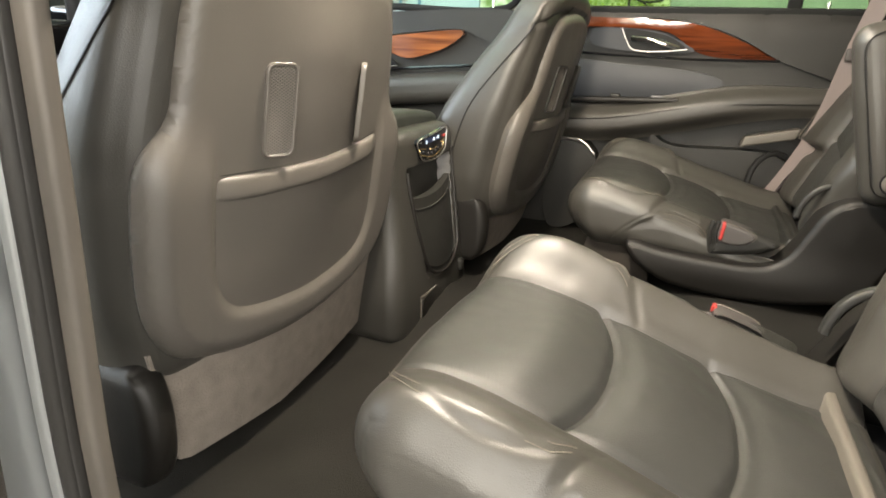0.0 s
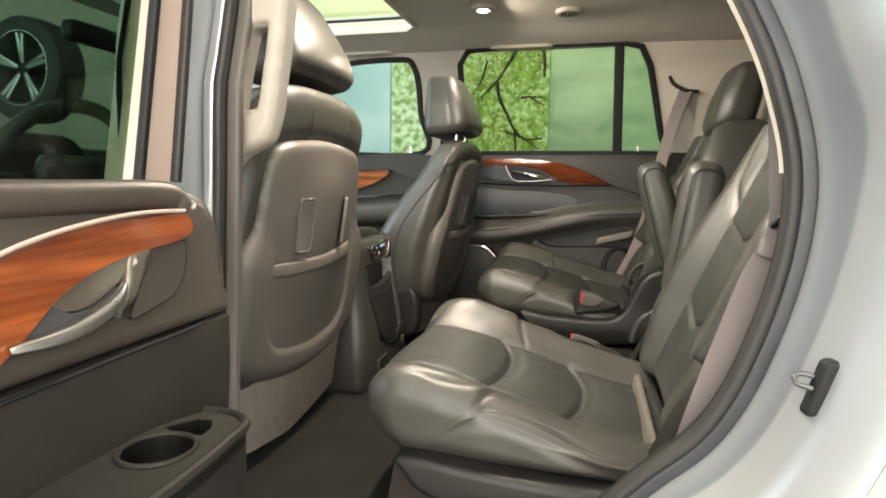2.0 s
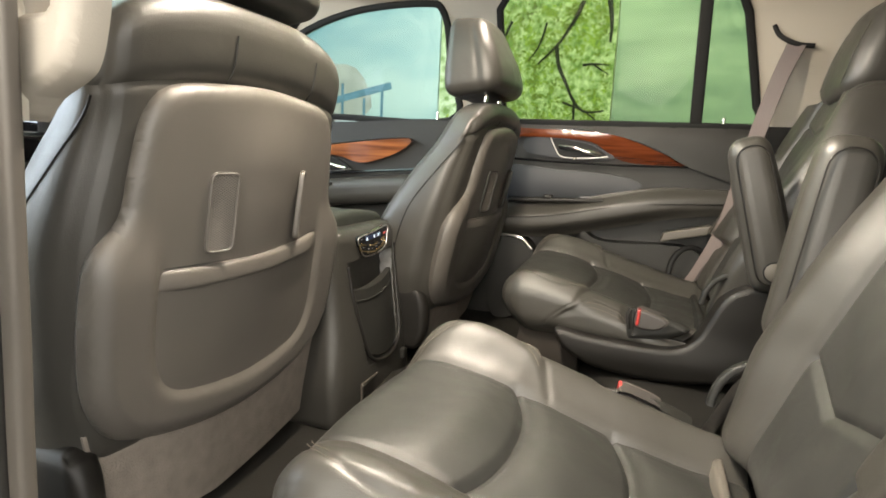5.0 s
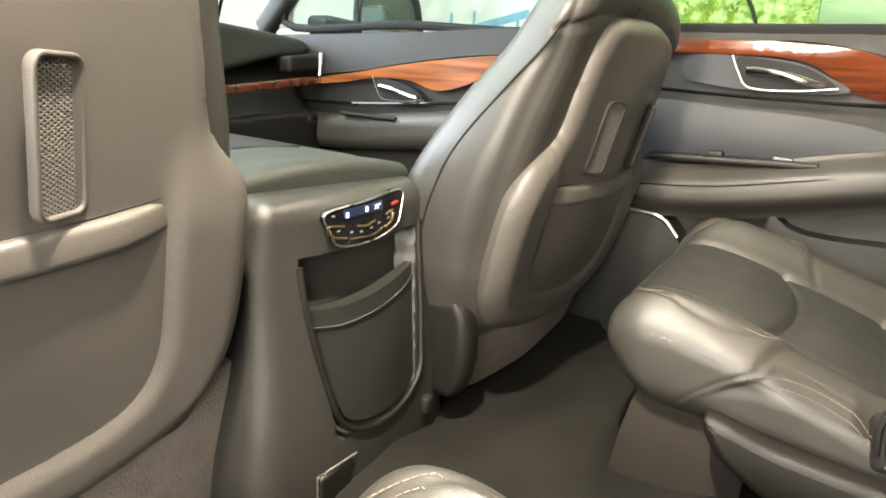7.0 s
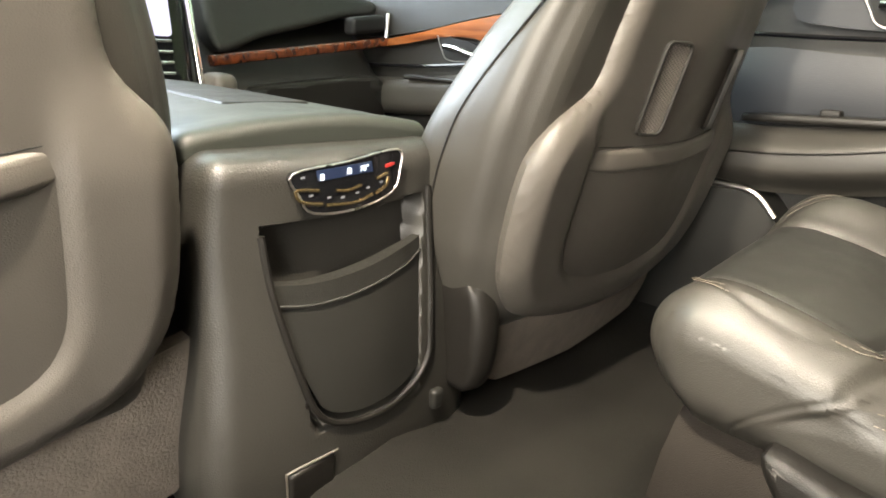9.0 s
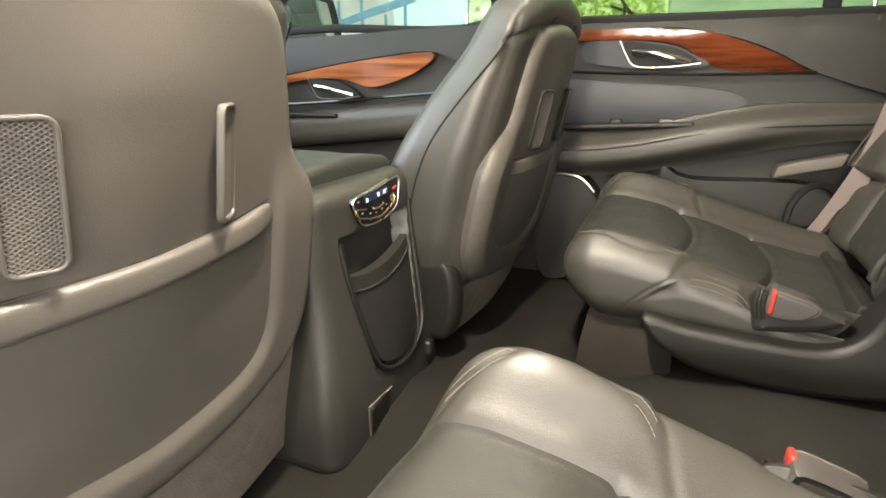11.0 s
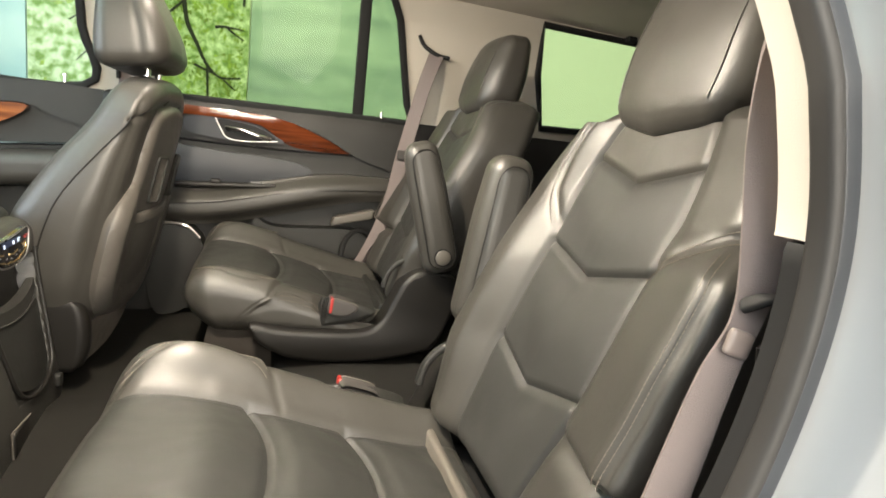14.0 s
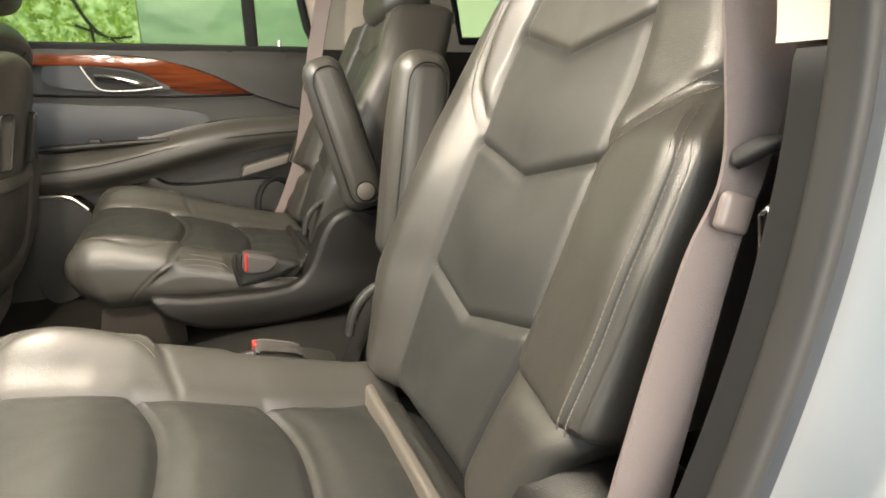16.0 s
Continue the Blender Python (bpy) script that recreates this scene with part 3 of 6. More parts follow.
        if p[2] < 0.99 or abs(v) > 0.140 or x < 0.262:
            return "bolster"
        return "front" if x < CUSH_ROWS[0] else "middle" if x < CUSH_ROWS[1] else "rear"

    cs = rbox((0.505, 0, 0.865), (0.51, 0.50, 0.13), 0.046, (150, 110, 40), cush, [(1, -0.140), (1, 0.140), (0, CUSH_ROWS[0]), (0, CUSH_ROWS[1]), (0, 0.262)], ckey)
    cushion = part("cushion", cs["bolster"], M_LEATHER, seat)
    for n in ("front", "middle", "rear"):
        part("insert_panel", cs[n], M_INSERT, cushion, "perforated leather panel")

    cpt = lambda v, x: Vector(cush(Vector(((x - 0.505) / 0.255, v / 0.25, 1)), Vector((x, v, 0.93)))) + Vector((0, 0, 0.0008))
    # a point on the side, from its final height
    def spt(sg, x, z):
        u = (z - 0.824) / (insert_z(x) + (rise_in if sg > 0 else rise_out) - 0.824)
        return Vector(cush(Vector(((x - 0.505) / 0.255, sg, 2 * u - 1)), Vector((x, sg * 0.25, 0.80 + 0.13 * u)))) + Vector((0, s * sg * 0.0014, 0))

    for sg in (-1, 1):
        for off in (-0.006, 0.006):
            part("stitching", stitches([cpt(sg * (a + off), x) for a, x in FLAP[3:-4] if a < 0.203]), M_THREAD, cushion)
            part("stitching", stitches([spt(sg, x, welt(x) + off) for x in [0.465 + 0.006 * i for i in range(33)]]), M_THREAD, cushion)

    # backrest
    cross = {1: chain([(0.13, 1.20), (0.165, 1.25), (0.19, 1.33), (0.2, 1.42)]), -1: chain([(-0.13, 1.18), (-0.17, 1.215), (-0.22, 1.24), (-0.26, 1.25)])}

    def back(p, w):
        v, x, z = w.y, w.x, w.z
        taper = back_taper(v, z)
        fr = sstep(0.0, 0.9, -p.x)
        b = sstep(0.118, 0.185, abs(v)) if v > 0 else (0.35 * sstep(0.118, 0.16, -v) + 0.65 * max(0.0, min(1.0, (-v - 0.12) / 0.12)))
        low = sstep(1.245, 1.20, z) * sstep(0.985, 1.01, z) if v < 0 else 0.55 * sstep(1.3, 1.1, z) * sstep(0.9, 1.0, z)
        x -= fr * b * (0.020 + 0.034 * low)
        for rw in BACK_ROWS:
            x += fr * 0.006 * groove(z - rw, 0.0045) * (abs(v) < 0.127)
        x += fr * 0.007 * groove(abs(v) - 0.125, 0.005)
        d = segdist((v, z), cross[1 if v > 0 else -1])
        x += fr * 0.007 * groove(d, 0.008)
        # the outer bolster ends in a deep crease above the cushion
        if v < -0.12:
            x += fr * 0.012 * groove(z - 0.988 - 0.05 * (v + 0.19), 0.012) * sstep(0.12, 0.15, -v)
        # long stitched seam along the outer bolster
        if v < 0 and 1.0 < z < 1.24:
            x += fr * 0.004 * groove(abs(v) - 0.232, 0.007)
        x -= fr * 0.003 * math.cos((z - 1.10) / 0.144 * math.pi * 2) * (abs(v) < 0.12) * (1 - (v / 0.125) ** 2)
        x += fr * 0.0015 * noise.noise(Vector((z * 22, v * 22, cy)))
        z1 = z + back_vee(v) * sstep(0.9, 1.0, z) * sstep(1.43, 1.34, z)
        x += 0.43 * (z1 - 0.89)
        if p.z > 0.8:
            z1 -= 0.03 * (v / 0.25) ** 2
        return (x + dx, Y(v * taper), z1 + dz)

    def bkey(p, c):
        x, v, z = c
        if p[0] > -0.99 or abs(v) > 0.125 or z > 1.412:
            return "cover"
        return "low" if z < BACK_ROWS[0] else "mid" if z < BACK_ROWS[1] else "up" if z < BACK_ROWS[2] else "yoke"

    bs = rbox((0.80, 0, 1.155), (0.13, 0.50, 0.55), 0.040, (14, 110, 110), back, [(1, -0.125), (1, 0.125)] + [(2, r) for r in BACK_ROWS] + [(2, 1.412)], bkey)
    rest = part("backrest", bs["cover"], M_LEATHER, seat)
    for n in ("low", "mid", "up"):
        part("insert_panel", bs[n], M_INSERT, rest, "perforated leather panel")
    bpt = lambda v, z: Vector(back(Vector((-1, v / 0.25, (z - 1.155) / 0.275)), Vector((0.735, v, z)))) + Vector((-0.0012, 0, 0.0005))
    for off in (-0.006, 0.006):
        part("stitching", stitches([bpt(-0.229 + off * 0.7, 1.005 + 0.008 * i) for i in range(29)]), M_THREAD, rest)
        part("stitching", stitches([bpt(a, b + off) for a, b in curve2([(-0.135, 1.178), (-0.17, 1.213), (-0.21, 1.236), (-0.24, 1.245)], 6)]), M_THREAD, rest)
        part("stitching", stitches([bpt(a + off, b) for a, b in curve2([(0.135, 1.20), (0.165, 1.25), (0.19, 1.33), (0.2, 1.40)], 6)]), M_THREAD, rest)
    part("yoke", bs["yoke"], M_LEATHER, rest, "soft leather patch under the headrest")

    # headrest
    def head(p, w):
        v, x, z = w.y, w.x, w.z
        k = 1 - 0.10 * sstep(1.5, 1.64, z) - 0.14 * sstep(1.46, 1.37, z)
        x *= 1 - 0.30 * sstep(1.48, 1.64, z)
        if p.x < 0:
            x -= 0.02 * math.cos(v / 0.14 * 1.4)
        z -= 0.02 * (1 - abs(v) / 0.14) * sstep(1.45, 1.38, z)
        z = 1.64 + (z - 1.64) * hs
        return (x * (0.5 + 0.5 * hs) + 0.22 * (z - 1.4) + 1.0, Y(v * k * (0.45 + 0.55 * hs) + 0.005), z)

    hd = part("headrest", rbox((0, 0, 1.51), (0.115, 0.275, 0.25), 0.042, (12, 24, 20), head), M_LEATHER, seat)
    for v in (-0.098, 0.098):
        part("headrest_seam", sweep([Vector(head(Vector((-1, v / 0.1375, (z - 1.51) / 0.125)), Vector((-0.0575, v, z)))) + Vector((-0.0006, 0, 0)) for z in [1.42 + 0.01 * i for i in range(17)]], circ(0.0009, 6)), M_LEATHER, hd)
    for v in (-0.06, 0.06):
        part("post", sweep([(1.005, Y(v), 1.36 + dz), (1.015, Y(v), 1.44 + dz)], circ(0.007)), M_CHROME, hd)

    # inboard armrest, raised
    top, piv = Vector((arm_top[0], Y(arm_v), arm_top[1])), Vector((arm_piv[0], Y(arm_v), arm_piv[1]))
    ax = (top - piv).normalized()
    side = Vector((ax.z, 0, -ax.x))

    def arm(p, w):
        k = 1 - 0.12 * sstep(0.2, 1, p.z)
        q = piv + ax * (w.z + 0.10) + side * (w.x * k)
        return (q.x, q.y + w.y * (1 - 0.15 * sstep(0, 1, p.z)), q.z)

    a = part("armrest", rbox((0, 0, 0.012), (0.088, arm_w, 0.31), 0.033, (8, 8, 24), arm), M_LEATHER, seat)
    part("pivot_cap", lathe([(0.018, 0), (0.018, 0.004), (0.014, 0.006), (0.0, 0.0065)], piv + Vector((0, s * (arm_w / 2 - 0.001), 0)), (0, s, 0)), M_GREYPL, a)
    part("pivot_groove", lathe([(0.021, 0), (0.021, 0.0025), (0.018, 0.0025)], piv + Vector((0, s * (arm_w / 2 - 0.0015), 0)), (0, s, 0)), M_BLACK, a)

    # seam round the flat of the armrest
    for e in (-1, 1):
        lp = rrect(0.066, 0.275, 0.030, 6)
        part("armrest_seam", sweep([Vector(arm(Vector((0, e, (h + 0.012) / 0.155)), Vector((l, e * arm_w * 0.497, h + 0.012)))) for l, h in lp], circ(0.0013, 6), up=(0, 1, 0), closed=True), M_PLASTIC, a)

    # moulded side covers of the base, the carpeted plinth and the rails
    for sg, x1 in ((1, 0.405), (-1, 0.335)):
        cov = curve2([(x1, 0.846)] + COVER + [(x1 + 0.05, 0.785), (x1 + 0.012, 0.812)], 4, True)
        part("side_cover", soft_plate(cov, 0.011, lambda a, b, k, back: (a + dx, Y(sg * (0.205 if back else 0.262 + 0.010 * k + 0.010 * math.exp(-((b - 0.80) / 0.05) ** 2))), b + dz), 0.010), M_PLASTIC, seat, "dark grained plastic side cover")
    part("plinth", plate([(a, b) for a, b in curve2(PLINTH[1:-1], 4)] + [PLINTH[-1], PLINTH[0]], [], 0.44, lambda a, b, d: (a + dx, Y(-0.22 + d), b + (dz if b > 0.7 else 0.0)), 0.0), M_CARPETP, seat, "brown carpeted plinth under the cushion")
    part("base", rbox((0.62 + dx, Y(0), 0.80 + dz), (0.36, 0.38, 0.07), 0.02, (4, 4, 4)), M_BLACK, seat)
    for v in (-0.14, 0.14):
        part("rail", rbox((0.66 + dx, Y(v), 0.742 + dz * 0.5), (0.30, 0.03, 0.03 + dz), 0.006, (2, 2, 2)), M_BLACK, seat)
        part("rail_foot", rbox((0.80 + dx, Y(v), 0.755 + dz * 0.5), (0.035, 0.03, 0.012), 0.004, (2, 2, 2)), M_SATIN, seat, "bright metal rail foot")
    # buckle in its leather sleeve on the inboard side
    slv = curve2([(0.556, 0.912), (0.580, 0.917), (0.612, 0.915), (0.650, 0.907), (0.690, 0.890), (0.672, 0.872), (0.630, 0.858), (0.590, 0.852), (0.562, 0.852), (0.556, 0.885)], 4, True)
    sl = part("buckle_sleeve", soft_plate(slv, 0.014, lambda a, b, k, back: (a + dx, Y(0.165 if back else 0.242 + 0.016 * k), (0.86 if back else b) + dz - tilt * 0.24), 0.008), M_PLASTICB, seat, "dark cloth sleeve round the buckle")
    for xs in (0.562, 0.572):
        part("sleeve_fold", sweep([(xs + dx, Y(0.257), 0.911 + dz), (xs - 0.003 + dx, Y(0.259), 0.89 + dz), (xs + 0.001 + dx, Y(0.257), 0.862 + dz)], circ(0.0035, 6), up=(0, 1, 0)), M_PLASTIC, sl)
    bkl = curve2([(0.579, 0.921), (0.610, 0.917), (0.642, 0.905), (0.636, 0.890), (0.616, 0.879), (0.576, 0.884)], 3, True)
    bk = part("buckle", soft_plate(bkl, 0.006, lambda a, b, k, back: (a + dx, Y(0.225 if back else 0.262 + 0.006 * k), b + dz - tilt * 0.24), 0.006), M_BUCKLE, seat)
    part("buckle_rim", sweep([(a + dx, Y(0.265), b + dz - tilt * 0.24) for a, b in bkl[:10]], circ(0.0012, 6), up=(0, 1, 0)), M_STRIP, bk)
    part("release_button", rbox((0.578 + dx, Y(0.260), 0.9055 + dz - tilt * 0.24), (0.007, 0.020, 0.036), 0.003, (2, 2, 3), lambda p, w: (w.x + 0.08 * (w.z - 0.9), w.y, w.z)), M_RED, bk)
    # plastic strip and stop between cushion and backrest; far strip's shade is in its colour
    part("hinge_strip", rbox((0.716 + dx, cy, 0.858 + dz), (0.014, 0.34, 0.030), 0.005, (2, 6, 3), lambda p, w: (w.x + 0.35 * (w.z - 0.858 - dz), w.y, w.z)), M_STRIP if cy < 0 else M_PLASTICB, seat, "plastic strip along the fold of the seat")
    dome = [Vector((0.768 + dx + 0.060 * math.cos(q), Y(0.214), 0.925 + dz + 0.075 * math.sin(q))) for q in [math.pi * (0.02 + 0.96 * i / 16) for i in range(17)]]
    part("hinge_lip", sweep(dome, rrect(0.012, 0.016, 0.004), up=(0, 1, 0)), M_PLASTICB, seat, "curved lip of the hinge cover")
    part("hinge_pin", lathe([(0.007, 0), (0.007, 0.006), (0.0, 0.007)], (0.775 + dx, Y(0.222), 0.94 + dz), (0, s, 0)), M_SATIN, seat)
    return seat


second_row_seat(-0.44, 1, 0.0, 0.0, 0.0, 0.042, 0.014, 1.0, (0.845, 1.30), (0.815, 1.06), 0.262, 0.086, "dark brown leather captain's chair with chevron seams")
second_row_seat(0.45, -1, 0.05, 0.015, 0.048, 0.014, 0.036, 0.80, (0.765, 1.32), (0.835, 1.078), 0.285, 0.07, "dark leather captain's chair against the far door")


def front_seat(cy, x0, lean, head_back, sk_in, pw, wide, drop, label):
    """A front bucket seat, seen from behind. a: across from its middle, b: height."""
    seat = thing("front_seat", label, "seat", "front seats", at=(x0 - 0.2, cy, 0.72))
    X = lambda z: x0 + lean * (z - 0.80)

    # leather back, wider than the panel behind it and deepest at the bottom
    def back(p, w):
        z = w.z
        k = (0.274 - 0.025 * sstep(1.0, 0.86, z) - 0.030 * sstep(1.13, 1.32, z)) / 0.27
        depth = 0.195 - 0.100 * sstep(1.06, 1.42, z)
        t = (w.x + 0.08) / 0.16
        k *= 1 - 0.10 * max(0.0, 1 - t) ** 1.5 * sstep(1.05, 1.25, z)
        x = X(z) - 0.010 - depth * (1 - t) - 0.018 * abs(p.y) ** 6 * t
        x += 0.010 * (1 - (w.y / 0.27) ** 2) * t * sstep(1.33, 1.39, z) - 0.006 * groove(z - 1.352, 0.007) * t
        # the crease between bolster and cover runs down the flank
        if abs(p.y) > 0.99:
            fr = flank(z)
            k -= 0.003 * groove(t - fr, 0.03)
            k += 0.03 * math.sin(max(0, min(1, t)) * math.pi) * sstep(0.9, 1.1, z) * sstep(1.4, 1.2, z)
        k += 0.0015 * noise.noise(Vector((z * 14, t * 3, cy)))
        z -= 0.050 * abs(w.y / 0.27) ** 3 * sstep(0.3, 1.0, p.z)
        return (x, cy + w.y * k, z)

    def flank(z):
        return 0.45 + 0.47 * sstep(1.12, 1.36, z) ** 1.3

    crown = 1.455 if cy < 0 else 1.410
    rest = part("backrest", rbox((0, 0, (0.855 + crown) / 2), (0.16, 0.54, crown - 0.855), 0.045, (24, 36, 70), back), M_LEATHER, seat)
    for sg in (-1, 1):
        pts = []
        for i in range(40):
            z = 0.93 + 0.0105 * i
            fr = flank(z)
            for_x = (fr - 0.5) * 0.16
            pts.append(Vector(back(Vector((2 * fr - 1, sg, (z - 1.155) / 0.3)), Vector((for_x, sg * 0.27, z)))) + Vector((0, sg * 0.0008, 0)))
        part("flank_seam", sweep(pts, circ(0.0016, 6)), M_PLASTIC, rest)
    # rear panel with its raised rim
    top = [(-0.165, 1.338), (-0.08, 1.350), (0.0, 1.354), (0.08, 1.350), (0.165, 1.338)]
    out = [(-0.198, 1.305), (-0.212, 1.24), (-0.222, 1.185), (-0.258, 1.142), (-0.266, 1.09), (-0.262, 1.0), (-0.243, 0.942), (-0.200, 0.898), (-0.11, 0.872), (0.0, 0.862), (0.11, 0.872), (0.200, 0.898), (0.243, 0.942), (0.262, 1.0), (0.266, 1.09), (0.258, 1.142), (0.222, 1.185), (0.212, 1.24), (0.198, 1.305)]
    loop = curve2([(a * (wide - pw * sstep(1.10, 1.20, b)), b) for a, b in out + top[::-1]], 4, True)
    edge = chain(loop + loop[:1])
    # the edge of the map pocket, a raised lip round it
    pkl = [(-0.172, 1.10), (-0.171, 1.04), (-0.166, 0.99), (-0.145, 0.955), (-0.10, 0.937), (0.0, 0.926), (0.10, 0.937), (0.145, 0.955), (0.166, 0.99), (0.171, 1.04), (0.172, 1.11)]
    pk = curve2(pkl, 4)

    def spine(a, b):
        return 0.014 * math.exp(-((a / 0.085) ** 2)) * sstep(0.98, 1.2, b) * sstep(1.35, 1.24, b)

    pocket_segs = chain(pk)

    def border(a, b):
        """How far the panel stands proud round the pocket: 0 inside it, 1 outside."""
        if b > 1.09:
            d = abs(a) - 0.172
        else:
            inside = False
            for i in range(len(pk)):
                (a0, b0), (a1, b1) = pk[i - 1], pk[i]
                if (b0 > b) != (b1 > b) and a < (a1 - a0) * (b - b0) / (b1 - b0) + a0:
                    inside = not inside
            d = segdist((a, b), pocket_segs) * (-1 if inside else 1)
        return sstep(-0.006, 0.016, d) * sstep(1.19, 1.10, b)

    def panel(a, b, d):
        if d:
            return (X(b) - 0.03, cy + a * 0.96, b)
        t = min(segdist((a, b), edge) / 0.024, 1)
        x = X(b) - 0.006 + 0.018 * math.sqrt(1 - (1 - t) ** 2) - 0.25 * min(abs(a), 0.18) ** 2
        return (x + spine(a, b) + 0.0095 * border(a, b) * t, cy + a, b)

    part("back_panel", plate(loop, [], 0.03, panel, 0.0065), M_PANEL, seat, "grey-brown vinyl rear panel")
    # map pocket under a rolled band
    swell = lambda a, b: 0.0135 + 0.006 * (1 - (a / 0.18) ** 2) * sstep(0.92, 1.02, b) - 0.25 * a * a
    part("map_pocket", plate([(a, b) for a, b in pk] + [(0.1, 1.10), (0.0, 1.097), (-0.1, 1.096)], [], 0.012, lambda a, b, d: (X(b) + swell(a, b) + spine(a, b) - d, cy + a, b), 0.016), M_PANEL, seat, "leather map pocket")
    part("pocket_band", sweep(smoothpath([(X(b) + 0.0155 + spine(a, b) - 0.25 * a * a - 0.011 * sstep(0.13, 0.17, abs(a)), cy + a, b) for a, b in ((-0.174, 1.104), (-0.14, 1.102), (-0.1, 1.101), (0.0, 1.103), (0.1, 1.109), (0.14, 1.114), (0.174, 1.120))], 8), rrect(0.015, 0.028, 0.0070), up=(0, 0, 1)), M_PANEL, seat, "rolled leather edge of the pocket")
    # black cord laid along the pocket opening as its shade
    part("pocket_mouth", sweep(smoothpath([(X(b) + 0.009 + spine(a, b) - 0.25 * a * a, cy + a, b) for a, b in ((-0.168, 1.119), (-0.1, 1.117), (0.0, 1.118), (0.1, 1.124), (0.168, 1.134))], 8), circ(0.0032, 6)), M_BLACK, seat, "black line for the shade in the pocket slit")
    # mesh inserts on the slopes of the spine
    for sg, turn, broad in ((-1, -20, 0.038), (1, 30, 0.042)):
        c = Vector((X(1.184) + 0.0185, cy + sg * 0.088, 1.184))
        R = Matrix.Rotation(radians(turn), 3, "Z")
        q = lambda l, z, d: c + R @ Vector((d, l, 0)) + Vector((lean * z, 0, z))
        lp = rrect(broad, 0.104, 0.009)
        fr = part("mesh_frame", sweep([q(l, z, 0.001) for l, z in lp], rrect(0.004, 0.008, 0.0018), up=R @ Vector((1, 0, 0)), closed=True), M_PANEL if cy < 0 else M_PLASTICB, seat, "rounded plastic frame of a net insert")
        part("net", plate(lp, [], 0.003, lambda l, z, d: q(l, z, 0.0015 - d)), M_MESH, fr)
    # seams of the leather above the panel
    for a in (-0.075, 0.13):
        part("cover_seam", sweep([Vector(back(Vector((1, a / 0.27, (z - 1.155) / 0.3)), Vector((0.08, a, z)))) + Vector((0.0012, 0, 0)) for z in [1.352 + 0.006 * i for i in range(12) if 1.352 + 0.006 * i < crown - 0.04]], circ(0.0012, 6)), M_PLASTICB, rest)
    # carpeted skirt
    sk = [(-0.195, 0.785 - drop), (-0.178, 0.777 - drop), (0.0, 0.768 - drop * 1.2), (sk_in - 0.03, 0.785 - drop), (sk_in, 0.82 - drop), (sk_in + 0.01, 0.935), (0.2, 0.915), (0.0, 0.90), (-0.2, 0.915), (-0.238, 0.918)]
    part("skirt", plate([(cy + a, b) for a, b in sk], [], 0.02, lambda a, b, d: (X(b) - 0.012 - 0.25 * (a - cy) ** 2 - d, a, b), 0.04), M_CARPETB, seat, "carpeted lower flap of the seat back")
    # headrest
    hx, hz = X(1.45) - 0.10 + head_back, 0.052 if cy < 0 else 0.014

    def head(p, w):
        u = (w.z - 1.412 - hz) / 0.192
        k = 1 - 0.34 * max(0.0, u) ** (1.5 if cy < 0 else 2.6)
        x = w.x * (1 - 0.35 * sstep(0.2, 1, u)) - 0.075 * max(0.0, u) ** 1.3
        if p.x > 0:
            x += 0.016 * math.cos(w.y / 0.14 * 1.4)
        # seam between the side and the rear cover
        k -= 0.012 * groove(w.x - 0.022, 0.006) * (abs(p.y) > 0.99)
        return (hx + x + lean * (w.z - 1.55), cy + w.y * k, w.z + 0.16 * w.x * (1 - u))

    hd = part("headrest", rbox((0, 0, 1.508 + hz), (0.142, 0.300, 0.192), 0.034, (26, 24, 22), head), M_LEATHER, seat)
    for v in (-0.065, 0.065):
        part("post", sweep([(hx - 0.01, cy + v, crown - 0.05), (hx, cy + v, 1.50 + hz)], circ(0.007)), M_CHROME, hd)
        part("post_collar", lathe([(0.014, 0), (0.014, 0.012), (0.009, 0.014)], (hx - 0.008, cy + v, crown - 0.012)), M_BLACK, hd)
    # cushion and recliner covers
    part("cushion", rbox((x0 - 0.36, cy, 0.93), (0.52, 0.52, 0.2), 0.06, (10, 10, 6)), M_LEATHER, seat)
    part("recliner_cover", rbox((x0 - 0.045, cy - 0.240, 0.868 - drop), (0.115, 0.045, 0.165), 0.021, (10, 4, 12), lambda p, w: (x0 - 0.045 + (w.x - x0 + 0.045) * (1 - 0.45 * abs(p.z) ** 2.5), w.y, w.z)), M_PLASTIC, seat, "dark plastic recliner cover")
    part("seat_base", rbox((x0 - 0.34, cy, 0.78), (0.5, 0.40, 0.14), 0.02, (4, 4, 4)), M_BLACK, seat)
    return seat


front_seat(-0.415, -0.005, 0.14, 0.035, 0.285, 0.0, 0.985, 0.045, "grey-brown leather front seat with a map pocket")
front_seat(0.42, 0.095, 0.22, 0.038, 0.235, 0.16, 1.0, 0.0, "dark leather front seat with a map pocket beside the console")

# ---- centre console ----
con = thing("centre_console", "dark grained plastic centre console with rear climate panel", "console", at=(-0.3, 0.02, 0.70))
CY = 0.026


def con_x(y, z):
    """The rear face of the console."""
    return 0.005 + 0.04 * sstep(1.1, 0.74, z) + 0.022 * (1 - ((y - CY) / 0.185) ** 2)


